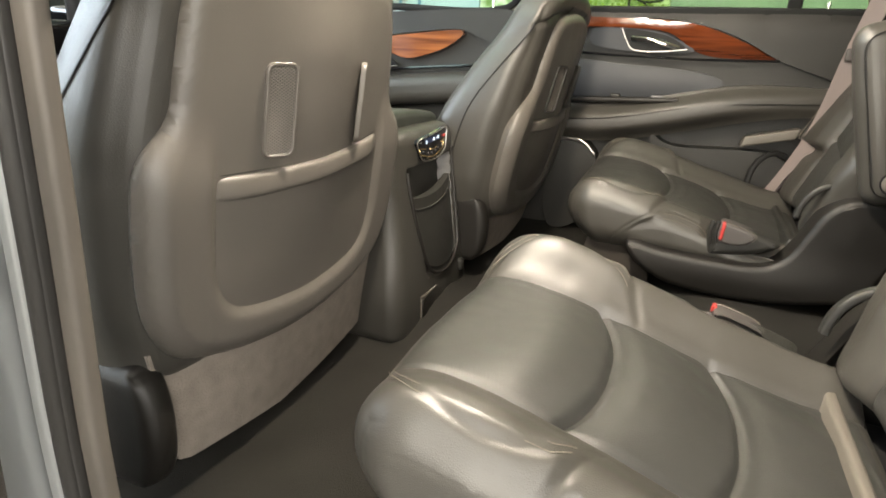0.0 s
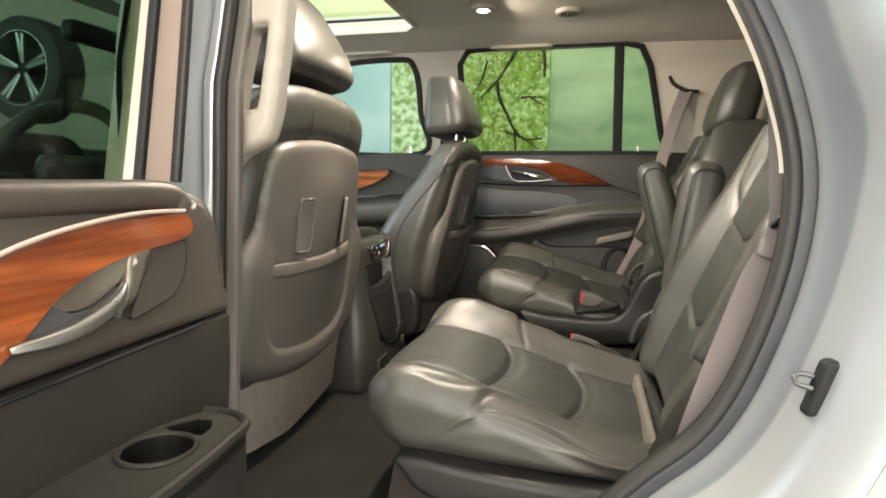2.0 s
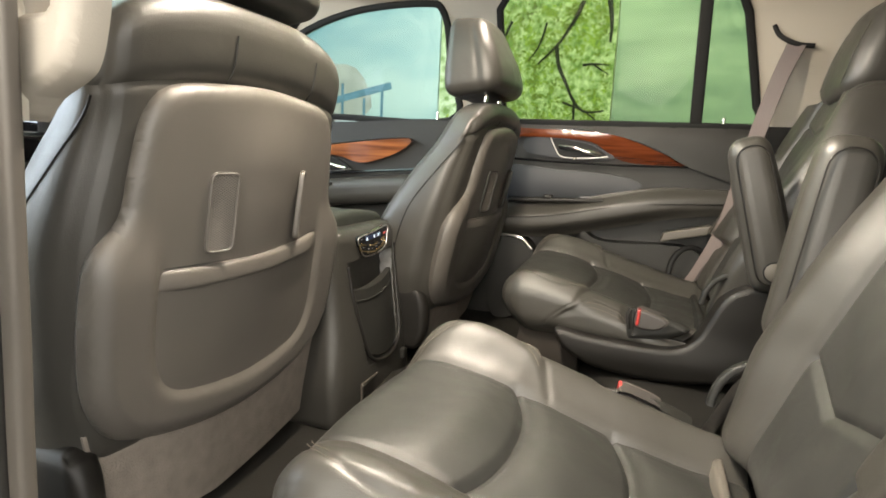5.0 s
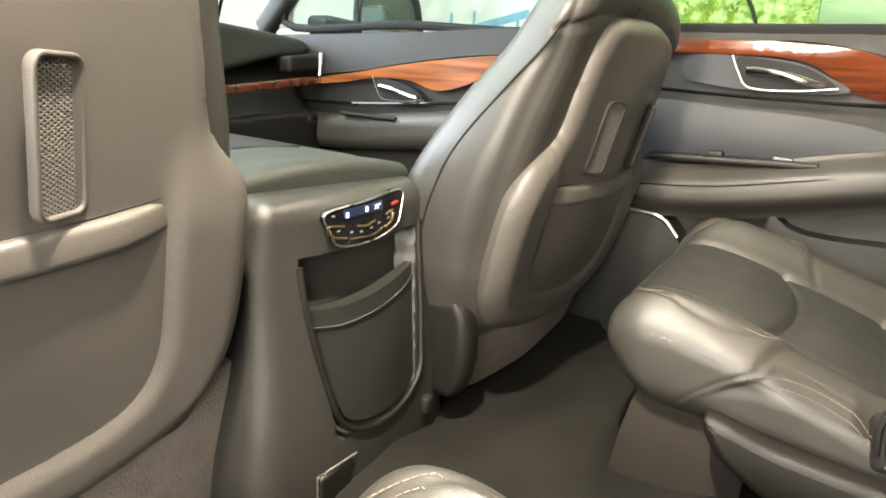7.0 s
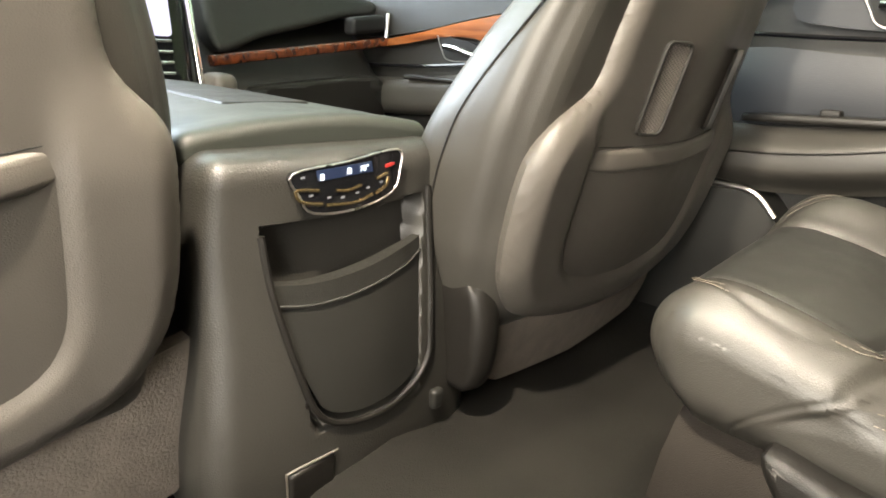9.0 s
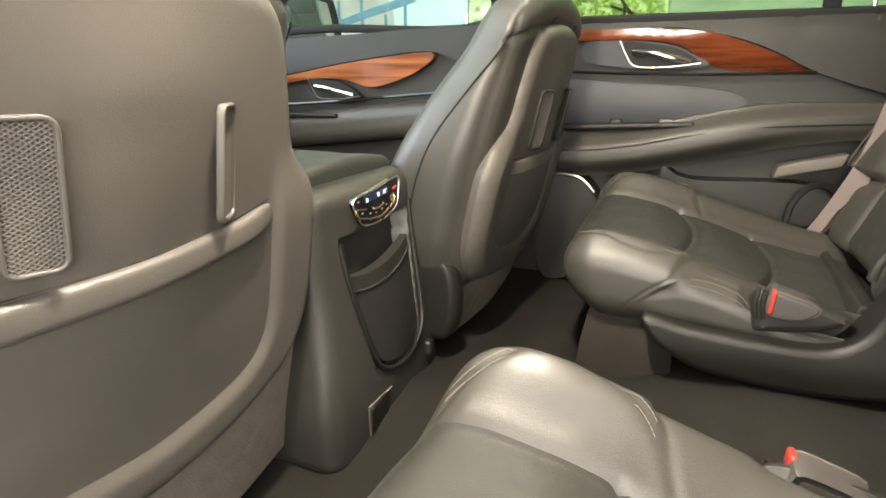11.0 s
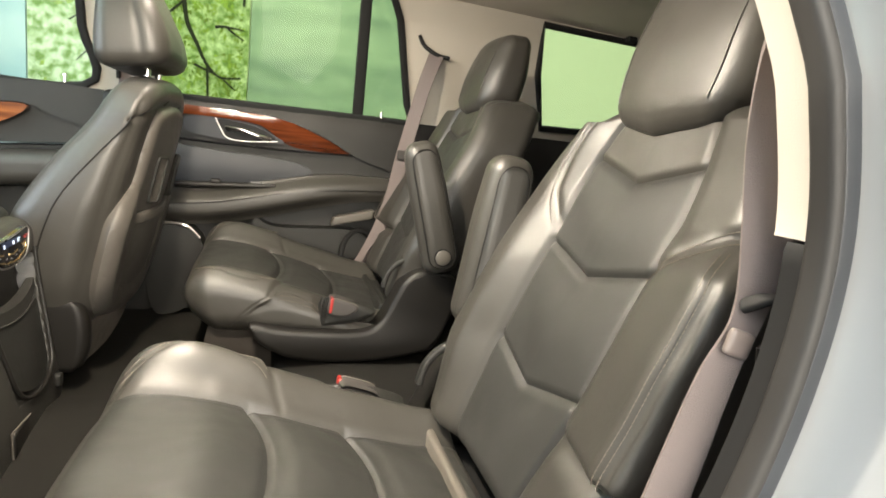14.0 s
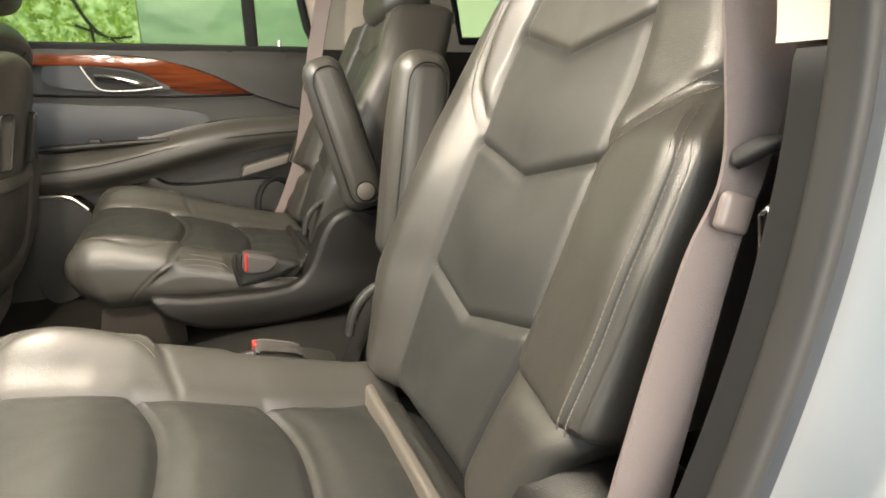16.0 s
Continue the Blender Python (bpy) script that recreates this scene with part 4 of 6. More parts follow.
def con_fn(p, w):
    x, y, z = w
    y *= 1 + 0.10 * sstep(0.2, -0.6, p.z) - 0.06 * sstep(0.5, 1.0, p.z)
    if p.x > 0.5:
        x += con_x(CY + y, z) - 0.005
        # recess of the rear pocket
        y += CY
        inside = sstep(-0.082, -0.074, y - 0.0 + 0.10 * (1.03 - z) * -1.6) * sstep(0.128, 0.118, y + 0.12 * (1.03 - z)) * sstep(0.815, 0.83, z + 0.25 * abs(y) ** 1.2 * 0.3) * sstep(1.046, 1.036, z - 0.12 * max(0, y - 0.05) + 0.04 * max(0, -0.03 - y))
        x -= 0.03 * inside * (p.x > 0.99)
        y -= CY
    return (x, y + CY, z)


part("body", rbox((-0.315, 0.003, 0.902), (0.64, 0.338, 0.414), 0.028, (10, 80, 90), con_fn), M_CONSOLE, con)
part("lid", rbox((-0.335, CY + 0.003, 1.103), (0.60, 0.322, 0.04), 0.016, (16, 14, 3), lambda p, w: (w.x, w.y, w.z + (0.016 * (1 - p.y ** 2) - 0.006 * math.exp(-((w.x + 0.12) / 0.01) ** 2)) * (p.z > 0))), M_LIDLIT, con, "dark leather console lid")
part("lid_tray", rbox((-0.27, CY + 0.01, 1.134), (0.2, 0.12, 0.012), 0.005, (2, 2, 1)), M_PLASTIC, con, "shallow tray on the lid")


def crear(outline, d0, depth):
    return plate(outline, [], depth, lambda a, b, d: (con_x(a, b) + d0 - d, a, b))


cp = part("climate_panel", crear(curve2([(-0.05, 1.092), (0.01, 1.10), (0.078, 1.108), (0.082, 1.085), (0.07, 1.062), (0.02, 1.05), (-0.03, 1.052), (-0.044, 1.07)], 4, True), 0.006, 0.01), M_GLOSS, con, "glossy black rear climate control panel")
part("bezel", sweep([(con_x(a, b) + 0.006, a, b) for a, b in curve2([(-0.05, 1.092), (0.01, 1.10), (0.078, 1.108), (0.082, 1.085), (0.07, 1.062), (0.02, 1.05), (-0.03, 1.052), (-0.044, 1.07)], 4, True)], circ(0.0012, 6), up=(1, 0, 0), closed=True), M_SATIN, cp)
part("display", crear([(-0.024, 1.0835), (0.042, 1.0875), (0.040, 1.0985), (-0.026, 1.0940)], 0.0075, 0.004), M_DISPLAY, cp, "small lit climate display")
for keyline in ([(-0.024, 1.0745), (-0.047, 1.076), (-0.043, 1.065), (-0.020, 1.060)], [(-0.004, 1.0725), (0.011, 1.071), (0.027, 1.075)], [(-0.016, 1.0585), (0.019, 1.0575), (0.041, 1.0635)], [(0.062, 1.084), (0.047, 1.0795)], [(0.045, 1.0635), (0.060, 1.0705), (0.064, 1.080)]):
    part("chrome_key", sweep([(con_x(a, b) + 0.0068, a, b) for a, b in curve2(keyline, 5)], rrect(0.0034, 0.003, 0.001, 2), up=(1, 0, 0)), M_BRASS, cp)
for a, b in ((-0.040, 1.088), (-0.032, 1.070), (-0.012, 1.066), (0.004, 1.0645), (0.022, 1.067), (0.036, 1.071), (0.054, 1.075)):
    part("key_icon", crear([(a - 0.0022, b - 0.0012), (a + 0.0022, b - 0.0008), (a + 0.0022, b + 0.0012), (a - 0.0022, b + 0.0008)], 0.0066, 0.002), M_ICONDIM, cp)
part("red_mark", crear([(0.060, 1.090), (0.072, 1.092), (0.072, 1.095), (0.060, 1.093)], 0.008, 0.003), M_RED, cp)


def letters(text, size, at, m, material, parent, name):
    cu = bpy.data.curves.new(name, "FONT")
    cu.body, cu.size, cu.extrude, cu.align_x, cu.align_y = text, size, 0.0004, "CENTER", "CENTER"
    o = bpy.data.objects.new(name, cu)
    me = bpy.data.meshes.new_from_object(o)
    bpy.data.objects.remove(o)
    bm = bmesh.new()
    bm.from_mesh(me)
    bmesh.ops.transform(bm, matrix=Matrix.Translation(at) @ m, verts=bm.verts)
    return part(name, bm, material, parent, smooth=False)


FACE = Matrix(((0, 0, 1, 0), (1, 0.0, 0, 0), (0.11, 1, 0, 0), (0, 0, 0, 1)))
letters("78°", 0.0085, (con_x(0.03, 1.092) + 0.0082, 0.030, 1.0920), FACE, M_ICON, cp, "temperature_digits")
for a in (-0.020, 0.012):
    part("display_icon", crear([(a - 0.002, 1.0865 + 0.11 * a), (a + 0.002, 1.0865 + 0.11 * a), (a + 0.002, 1.0925 + 0.11 * a), (a - 0.002, 1.0925 + 0.11 * a)], 0.0082, 0.002), M_ICON, cp)

# pocket flap on the console's rear
flap = curve2([(-0.076, 0.984), (-0.03, 0.979), (0.03, 0.983), (0.09, 0.994), (0.125, 1.006)], 5)
low = curve2([(0.122, 0.93), (0.112, 0.862), (0.095, 0.842), (0.06, 0.828), (0.01, 0.826), (-0.03, 0.838), (-0.048, 0.87), (-0.065, 0.93)], 5)
part("pocket_flap", plate([(a + 0.010 * sstep(0.08, 0.11, a), b) for a, b in flap + low], [], 0.012, lambda a, b, d: (con_x(a, b) - 0.004 - d + 0.006 * (1 - ((a - 0.02) / 0.1) ** 2) * (d == 0), a, b), 0.02), M_PLASTICB, con, "stitched leather pocket flap")

part("pocket_seam", sweep([(con_x(a, b) + 0.001 + 0.006 * (1 - ((a - 0.02) / 0.1) ** 2), a * 0.98, b - 0.022) for a, b in flap], circ(0.0018, 6), up=(1, 0, 0)), M_PLASTICB, con)
part("pocket_edge", sweep([(con_x(a, b) + 0.002, a, b) for a, b in curve2([(-0.083, 1.035), (-0.078, 0.98), (-0.062, 0.9), (-0.042, 0.838), (0.0, 0.815), (0.06, 0.815), (0.115, 0.845), (0.128, 0.90), (0.134, 0.98), (0.134, 1.06)], 5)], circ(0.004, 8), up=(1, 0, 0)), M_PLASTIC, con)
sk = part("socket_cover", rbox((con_x(-0.055, 0.765) - 0.001, -0.055, 0.765), (0.012, 0.056, 0.045), 0.005, (2, 3, 3), lambda p, w: (w.x, w.y, w.z + 0.1 * (w.y + 0.055))), M_PLASTIC, con)
# paler line on two sides gives the dark frame's highlight as colour
part("socket_frame", sweep([(con_x(a, b) + 0.005, a, b + 0.1 * (a + 0.055)) for a, b in ((-0.085, 0.742), (-0.085, 0.79), (-0.025, 0.79))], circ(0.0016, 6), up=(1, 0, 0)), M_STRIP, sk)
part("knob", rbox((con_x(0.13, 0.79) + 0.004, 0.13, 0.79), (0.014, 0.02, 0.028), 0.006, (2, 3, 3)), M_PLASTICB, con, "small dark release knob")

# ---- right rear door trim ----
door = thing("door_trim_rear", "dark leather door trim with polished wood and chrome handle", "door trim", "far door trims", at=(0.45, 0.8, 0.8))
part("panel", plate([(0.10, 0.64), (0.62, 0.64), (0.75, 0.9), (0.87, 1.1), (0.89, 1.392), (0.10, 1.392)], [], 0.04, lambda a, b, d: (a, 0.80 + d, b), 0.05), M_PLASTICB, door)
part("upper_pad", plate(curve2([(0.10, 1.36), (0.10, 1.388), (0.4, 1.389), (0.88, 1.389), (0.90, 1.30), (0.86, 1.225), (0.80, 1.235), (0.69, 1.272), (0.60, 1.318), (0.5, 1.352), (0.36, 1.372)], 4, True), [], 0.025, lambda a, b, d: (a, 0.778 + d + 0.012 * sstep(1.36, 1.39, b), b), 0.03), M_PLASTICB, door)
rw = plate(curve2([(0.10, 1.372), (0.221, 1.371), (0.375, 1.368), (0.461, 1.359), (0.521, 1.344), (0.615, 1.308), (0.685, 1.275), (0.60, 1.272), (0.52, 1.276), (0.47, 1.292), (0.40, 1.335), (0.276, 1.345), (0.19, 1.345), (0.10, 1.348)], 5, True), [], 0.014, lambda a, b, d: (a, 0.770 + d + 0.026 * (1.372 - b) / 0.1 + 0.012 * sstep(1.356, 1.378, b), b), 0.014)
part("wood_trim", rw, M_WOOD, door, "glossy reddish wood trim")
part("lower_bead", sweep(smoothpath([(0.10, 0.772, 1.275), (0.3, 0.772, 1.268), (0.5, 0.772, 1.266), (0.69, 0.772, 1.27)], 6), circ(0.004, 6)), M_GLOSS, door)
part("handle_bowl", plate(curve2([(0.185, 1.32), (0.20, 1.342), (0.28, 1.343), (0.38, 1.334), (0.44, 1.31), (0.475, 1.287), (0.40, 1.279), (0.30, 1.281), (0.21, 1.292), (0.19, 1.305)], 5, True), [], 0.012, lambda a, b, d: (a, 0.779 + d, b)), M_DOORPAD, door)


def lever(x, z, y, k, parent):
    bw = part("lever_cup", plate(curve2([(x, z + 0.028 * k), (x + 0.05 * k, z + 0.025 * k), (x + 0.12 * k, z + 0.012 * k), (x + 0.17 * k, z - 0.022 * k), (x + 0.10 * k, z - 0.028 * k), (x + 0.03 * k, z - 0.026 * k), (x + 0.01 * k, z)], 5, True), [], 0.008, lambda a, b, d: (a, y - 0.004 + d, b)), M_BLACK, parent, "dark cup behind the door lever")
    part("cup_ring", sweep([(a, y - 0.006, b) for a, b in curve2([(x + 0.172 * k, z - 0.021 * k), (x + 0.10 * k, z - 0.029 * k), (x + 0.03 * k, z - 0.027 * k), (x + 0.006 * k, z), (x - 0.010 * k, z + 0.031 * k)], 5)], circ(0.0014, 6), up=(0, 1, 0)), M_SATIN, bw)
    part("lever", sweep(smoothpath([(x + 0.02 * k, y - 0.012, z + 0.004 * k), (x + 0.07 * k, y - 0.024, z + 0.0 * k), (x + 0.115 * k, y - 0.024, z - 0.01 * k), (x + 0.15 * k, y - 0.012, z - 0.018 * k)], 5), circ(0.0065 * k, 8, 0.5, 1.0), up=(0, 0, 1)), M_CHROME, parent, "chrome door lever")


lever(0.285, 1.312, 0.776, 1.0, door)
part("pad", plate(curve2([(0.11, 1.135), (0.11, 1.246), (0.3, 1.244), (0.44, 1.238), (0.53, 1.225), (0.565, 1.205), (0.52, 1.178), (0.42, 1.15), (0.3, 1.14)], 5, True), [], 0.03, lambda a, b, d: (a, 0.768 + d + 0.012 * ((b - 1.19) / 0.06) ** 2, b), 0.02), M_DOORPAD, door, "smooth blue-black leather pad")


def armfn(p, w):
    t = (w.x - 0.10) / 0.78
    top = 1.128 + 0.08 * sstep(0.1, 0.75, t)
    bot = 1.02 + 0.115 * sstep(0.1, 0.95, t)
    z = bot + (top - bot) * (p.z * 0.5 + 0.5)
    y = w.y - 0.03 * sstep(1, 0.2, abs(p.z)) * sstep(1.0, 0.5, t)
    return (w.x, y, z)


part("armrest", rbox((0.49, 0.775, 1.1), (0.78, 0.09, 0.10), 0.035, (40, 8, 10), armfn), M_LEATHER, door)
part("armrest_seam", sweep(smoothpath([(0.11, 0.698, 1.08), (0.3, 0.698, 1.10), (0.55, 0.705, 1.15), (0.86, 0.722, 1.172)], 8), circ(0.0022, 6)), M_PLASTIC, door)
sw = part("switch_plate", rbox((0.31, 0.745, 1.142), (0.30, 0.05, 0.014), 0.006, (8, 3, 2), lambda p, w: (w.x, w.y - 0.0, w.z + 0.05 * (w.x - 0.2))), M_PLASTIC, door, "black switch plate")
part("window_switch", rbox((0.285, 0.742, 1.156), (0.03, 0.022, 0.014), 0.005, (3, 3, 2)), M_PLASTIC, sw)
part("window_switch", rbox((0.40, 0.745, 1.16), (0.035, 0.02, 0.01), 0.004, (3, 3, 2)), M_SATINDARK, sw)
# lower pocket with a bright lip
lp = part("lower_pocket", plate(curve2([(0.105, 1.02), (0.19, 1.022), (0.235, 1.0), (0.26, 0.95), (0.25, 0.84), (0.21, 0.765), (0.14, 0.745), (0.112, 0.80), (0.105, 0.9)], 5, True), [], 0.09, lambda a, b, d: (a, 0.715 + d, b), 0.03), M_PLASTICB, door)
part("pocket_lip", sweep(smoothpath([(0.11, 0.712, 1.022), (0.17, 0.712, 1.025), (0.215, 0.712, 1.018), (0.25, 0.712, 0.985)], 5), circ(0.005, 8)), M_SATIN, lp)
part("pocket_shelf", plate(curve2([(0.40, 1.05), (0.44, 1.035), (0.50, 1.028), (0.72, 1.03), (0.74, 0.96), (0.6, 0.90), (0.42, 0.92)], 5, True), [], 0.07, lambda a, b, d: (a, 0.735 + d, b)), M_PLASTICB, door)
part("lower_flap", rbox((0.70, 0.745, 1.075), (0.13, 0.05, 0.03), 0.006, (3, 3, 2), lambda p, w: (w.x + 0.3 * (w.z - 1.07), w.y, w.z + 0.25 * (w.x - 0.7))), M_GREYPL, door, "light grey plastic flap")
part("lock_pin", lathe([(0.004, 0), (0.004, 0.02), (0.0055, 0.021), (0.0055, 0.03), (0.0, 0.031)], (0.774, 0.792, 1.388)), M_CHROME, door)

# ---- right front door trim ----
fd = thing("door_trim_front", "dark front door trim with honey-brown wood and chrome handle", "door trim", "far door trims", at=(-0.5, 0.8, 0.8))
part("panel", plate([(-1.15, 0.64), (-0.02, 0.64), (-0.02, 1.39), (-1.15, 1.36)], [], 0.04, lambda a, b, d: (a, 0.80 + d, b), 0.08), M_PLASTICB, fd)
part("upper_pad", plate(curve2([(-1.1, 1.28), (-1.1, 1.35), (-0.6, 1.37), (-0.03, 1.385), (-0.03, 1.28), (-0.15, 1.30), (-0.24, 1.327), (-0.5, 1.30), (-0.72, 1.265), (-0.95, 1.25)], 4, True), [], 0.025, lambda a, b, d: (a, 0.778 + d, b), 0.05), M_PLASTICB, fd)
part("wood_trim", plate(curve2([(-1.0, 1.235), (-0.85, 1.242), (-0.718, 1.26), (-0.496, 1.296), (-0.256, 1.323), (-0.212, 1.314), (-0.262, 1.275), (-0.35, 1.242), (-0.42, 1.232), (-0.5, 1.252), (-0.62, 1.252), (-0.8, 1.228), (-1.0, 1.22)], 5, True), [], 0.014, lambda a, b, d: (a, 0.770 + d, b)), M_WOODL, fd, "glossy honey-brown wood trim")
lever(-0.62, 1.226, 0.776, 1.0, fd)
part("armrest", rbox((-0.5, 0.77, 1.09), (0.9, 0.10, 0.10), 0.04, (20, 6, 8), lambda p, w: (w.x, w.y, w.z + 0.07 * sstep(-0.9, 0.0, w.x))), M_LEATHER, fd)
part("bead", sweep(smoothpath([(-1.0, 0.776, 1.17), (-0.69, 0.772, 1.178), (-0.4, 0.772, 1.20), (-0.1, 0.772, 1.225)], 6), circ(0.005, 6)), M_GLOSS, fd)
part("switch_plate", rbox((-0.6, 0.735, 1.15), (0.2, 0.04, 0.012), 0.005, (4, 2, 2)), M_PLASTIC, fd)
part("lock_pin", lathe([(0.004, 0), (0.004, 0.02), (0.0055, 0.021), (0.0055, 0.03), (0.0, 0.031)], (-0.125, 0.792, 1.388)), M_CHROME, fd)

# ---- right pillars, lower trim ----
part("b_pillar_lower", rbox((0.04, 0.80, 1.01), (0.14, 0.06, 0.76), 0.02, (4, 3, 8)), M_PLASTICB, car)
part("c_pillar_lower", plate([(0.62, 0.64), (2.3, 0.64), (2.3, 1.395), (0.892, 1.395), (0.885, 1.1)], [], 0.03, lambda a, b, d: (a, 0.775 + d, b), 0.1), M_PLASTIC, car)
part("wheel_arch_trim", rbox((1.25, 0.68, 0.93), (0.7, 0.2, 0.42), 0.08, (8, 4, 8)), M_PLASTIC, car)

# far shoulder belt with its guide in the pillar
belt = thing("seat_belt", "mauve-grey shoulder belt hanging from the pale pillar", "seat belt", "shoulder belts", at=(0.9, 0.7, 1.6))


def ribbon(pts, widths, thick=0.0016):
    """A strap: points with the direction across it."""
    vs, fs = [], []
    for (p, a), w in zip(pts, widths):
        p, a = Vector(p), Vector(a).normalized()
        k = Vector((0, 0, 1)).cross(a)
        k = k.normalized() if k.length > 1e-3 else Vector((1, 0, 0))
        for sx, st in ((-1, -1), (1, -1), (1, 1), (-1, 1)):
            vs.append(p + a * (w / 2 * sx) + k * thick * st)
    n = len(pts)
    for i in range(n - 1):
        for j in range(4):
            fs.append([i * 4 + j, i * 4 + (j + 1) % 4, i * 4 + 4 + (j + 1) % 4, i * 4 + 4 + j])
    fs += [[0, 1, 2, 3], [n * 4 - 4 + j for j in range(4)]]
    return vs, fs


def strap(keys, steps=8):
    """Smooth strap from (place, across, width)."""
    ps = smoothpath([k[0] for k in keys], steps)
    ac = smoothpath([k[1] for k in keys], steps)
    ws = [v.x for v in smoothpath([(k[2], 0, 0) for k in keys], steps)]
    return ribbon(list(zip(ps, ac)), ws)


part("webbing", strap([((0.925, 0.735, 1.612), (0.8, -0.5, -0.2), 0.05), ((0.885, 0.70, 1.50), (0.8, -0.6, 0), 0.048), ((0.835, 0.67, 1.30), (0.8, -0.6, 0), 0.046), ((0.80, 0.665, 1.12), (0.8, -0.6, 0), 0.046), ((0.745, 0.675, 0.98), (0.7, -0.6, 0.2), 0.046), ((0.70, 0.69, 0.90), (0.7, -0.6, 0.2), 0.046)]), M_BELT, belt)
part("guide", sweep(smoothpath([(0.868, 0.748, 1.665), (0.885, 0.738, 1.635), (0.925, 0.732, 1.613), (0.968, 0.735, 1.608)], 6), rrect(0.012, 0.012, 0.004), up=(0, 1, 0)), M_BLACK, belt, "dark slot of the belt guide")
part("tongue", rbox((0.835, 0.66, 1.29), (0.045, 0.012, 0.03), 0.005, (3, 2, 2)), M_BUCKLE, belt)
part("belt_ring", sweep([(0.72 + 0.055 * math.cos(a), 0.70 + 0.03 * math.cos(a), 0.965 + 0.075 * math.sin(a)) for a in [i * math.pi / 8 for i in range(16)]], circ(0.008, 6), up=(0, 1, 0), closed=True), M_BLACK, belt, "black plastic loop of the belt")

# front shoulder belt on the right pillar
fb = thing("seat_belt", "mauve-grey shoulder belt on the pale pillar between the far windows", "seat belt", "shoulder belts", at=(0.03, 0.72, 1.5))
part("webbing", strap([((0.055, 0.735, 1.66), (1, -0.1, 0), 0.046), ((0.05, 0.745, 1.5), (1, -0.1, 0), 0.046), ((0.03, 0.765, 1.3), (1, -0.1, 0), 0.046), ((0.0, 0.775, 1.0), (1, -0.1, 0), 0.046)]), M_BELT, fb)
part("guide", rbox((0.055, 0.728, 1.665), (0.06, 0.02, 0.03), 0.008, (3, 3, 3)), M_BUCKLE, fb)
part("tongue", rbox((0.02, 0.745, 1.45), (0.008, 0.02, 0.06), 0.003, (2, 2, 3)), M_BLACK, fb)

# ---- left side: pillars, opening and open door ----
OPEN = curve2([(0.086, 0.90), (0.093, 1.12), (0.10, 1.285), (0.106, 1.44), (0.115, 1.66), (0.16, 1.745), (0.30, 1.765), (0.52, 1.76), (0.63, 1.71), (0.70, 1.60), (0.765, 1.466), (0.797, 1.376), (0.816, 1.305), (0.820, 1.24), (0.811, 1.165), (0.791, 1.088), (0.766, 1.022), (0.733, 0.969), (0.678, 0.915), (0.62, 0.85), (0.54, 0.76), (0.42, 0.72), (0.20, 0.715), (0.11, 0.75)], 5, True)


def left_y(z):
    return -0.80 + (0.24 * (z - 1.40) if z > 1.40 else 0)


def offset(loop, d):
    out = []
    for i, (a, b) in enumerate(loop):
        (p, q), (r, s_) = loop[i - 1], loop[(i + 1) % len(loop)]
        t = Vector((r - p, s_ - q)).normalized()
        out.append((a - t.y * d, b + t.x * d))
    return out


if offset(OPEN, 0.01)[20][0] < 0 or sum(abs(a - 0.45) for a, b in offset(OPEN, 0.01)) < sum(abs(a - 0.45) for a, b in OPEN):
    OPEN = OPEN[::-1]
QWIN = [(1.3, 1.43), (2.05, 1.45), (1.95, 1.74), (1.23, 1.745)]


def run(loop, test):
    """The part of a closed outline that passes the test, in one piece, from its rear end to its front end."""
    k = next(i for i in range(len(loop)) if not test(loop[i]) and test(loop[(i + 1) % len(loop)]))
    r = [q for q in loop[k + 1:] + loop[:k + 1] if test(q)]
    return r if r[0][0] > r[-1][0] else r[::-1]


edge_in = offset(OPEN, 0.004)
lo, hi = run(edge_in, lambda q: q[1] < 1.285), run(edge_in, lambda q: q[1] > 1.285)
part("left_lower_trim", plate([(-1.2, 0.40), (2.4, 0.45), (2.4, 1.285), (lo[0][0] + 0.002, 1.285)] + lo + [(lo[-1][0], 1.285), (-0.043, 1.285), (-0.06, 0.75), (-0.95, 0.75), (-0.97, 1.285), (-1.2, 1.285)], [], 0.02, lambda a, b, d: (a, left_y(b) + 0.003 + d, b), 0.12), M_BLACK, car, "dark lower side trim")
part("left_upper_trim", plate([(-1.15, 1.288), (-0.97, 1.288), (-0.62, 1.72), (-0.05, 1.70), (-0.043, 1.288), (hi[-1][0], 1.288)] + hi[::-1] + [(hi[0][0], 1.288), (2.4, 1.288), (2.2, 1.80), (-0.6, 1.80)], [QWIN], 0.03, lambda a, b, d: (a, left_y(b) + 0.003 + d, b), 0.1), M_PILLAR, car, "light beige pillar trim")
steps = ((0.0, 0.0), (0.028, 0.0), (0.036, -0.008), (0.044, -0.03), (0.050, -0.06), (0.056, -0.09), (0.066, -0.115), (0.082, -0.135), (0.105, -0.145))
n = len(OPEN)
jamb = [Vector((max(a, 0.055), left_y(b) + y, b)) for d, y in steps for (a, b) in offset(OPEN, d)]
part("door_jamb", (jamb, [[k * n + i, k * n + (i + 1) % n, (k + 1) * n + (i + 1) % n, (k + 1) * n + i] for k in range(len(steps) - 1) for i in range(n)]), M_PAINT, car, "silver painted door jamb")
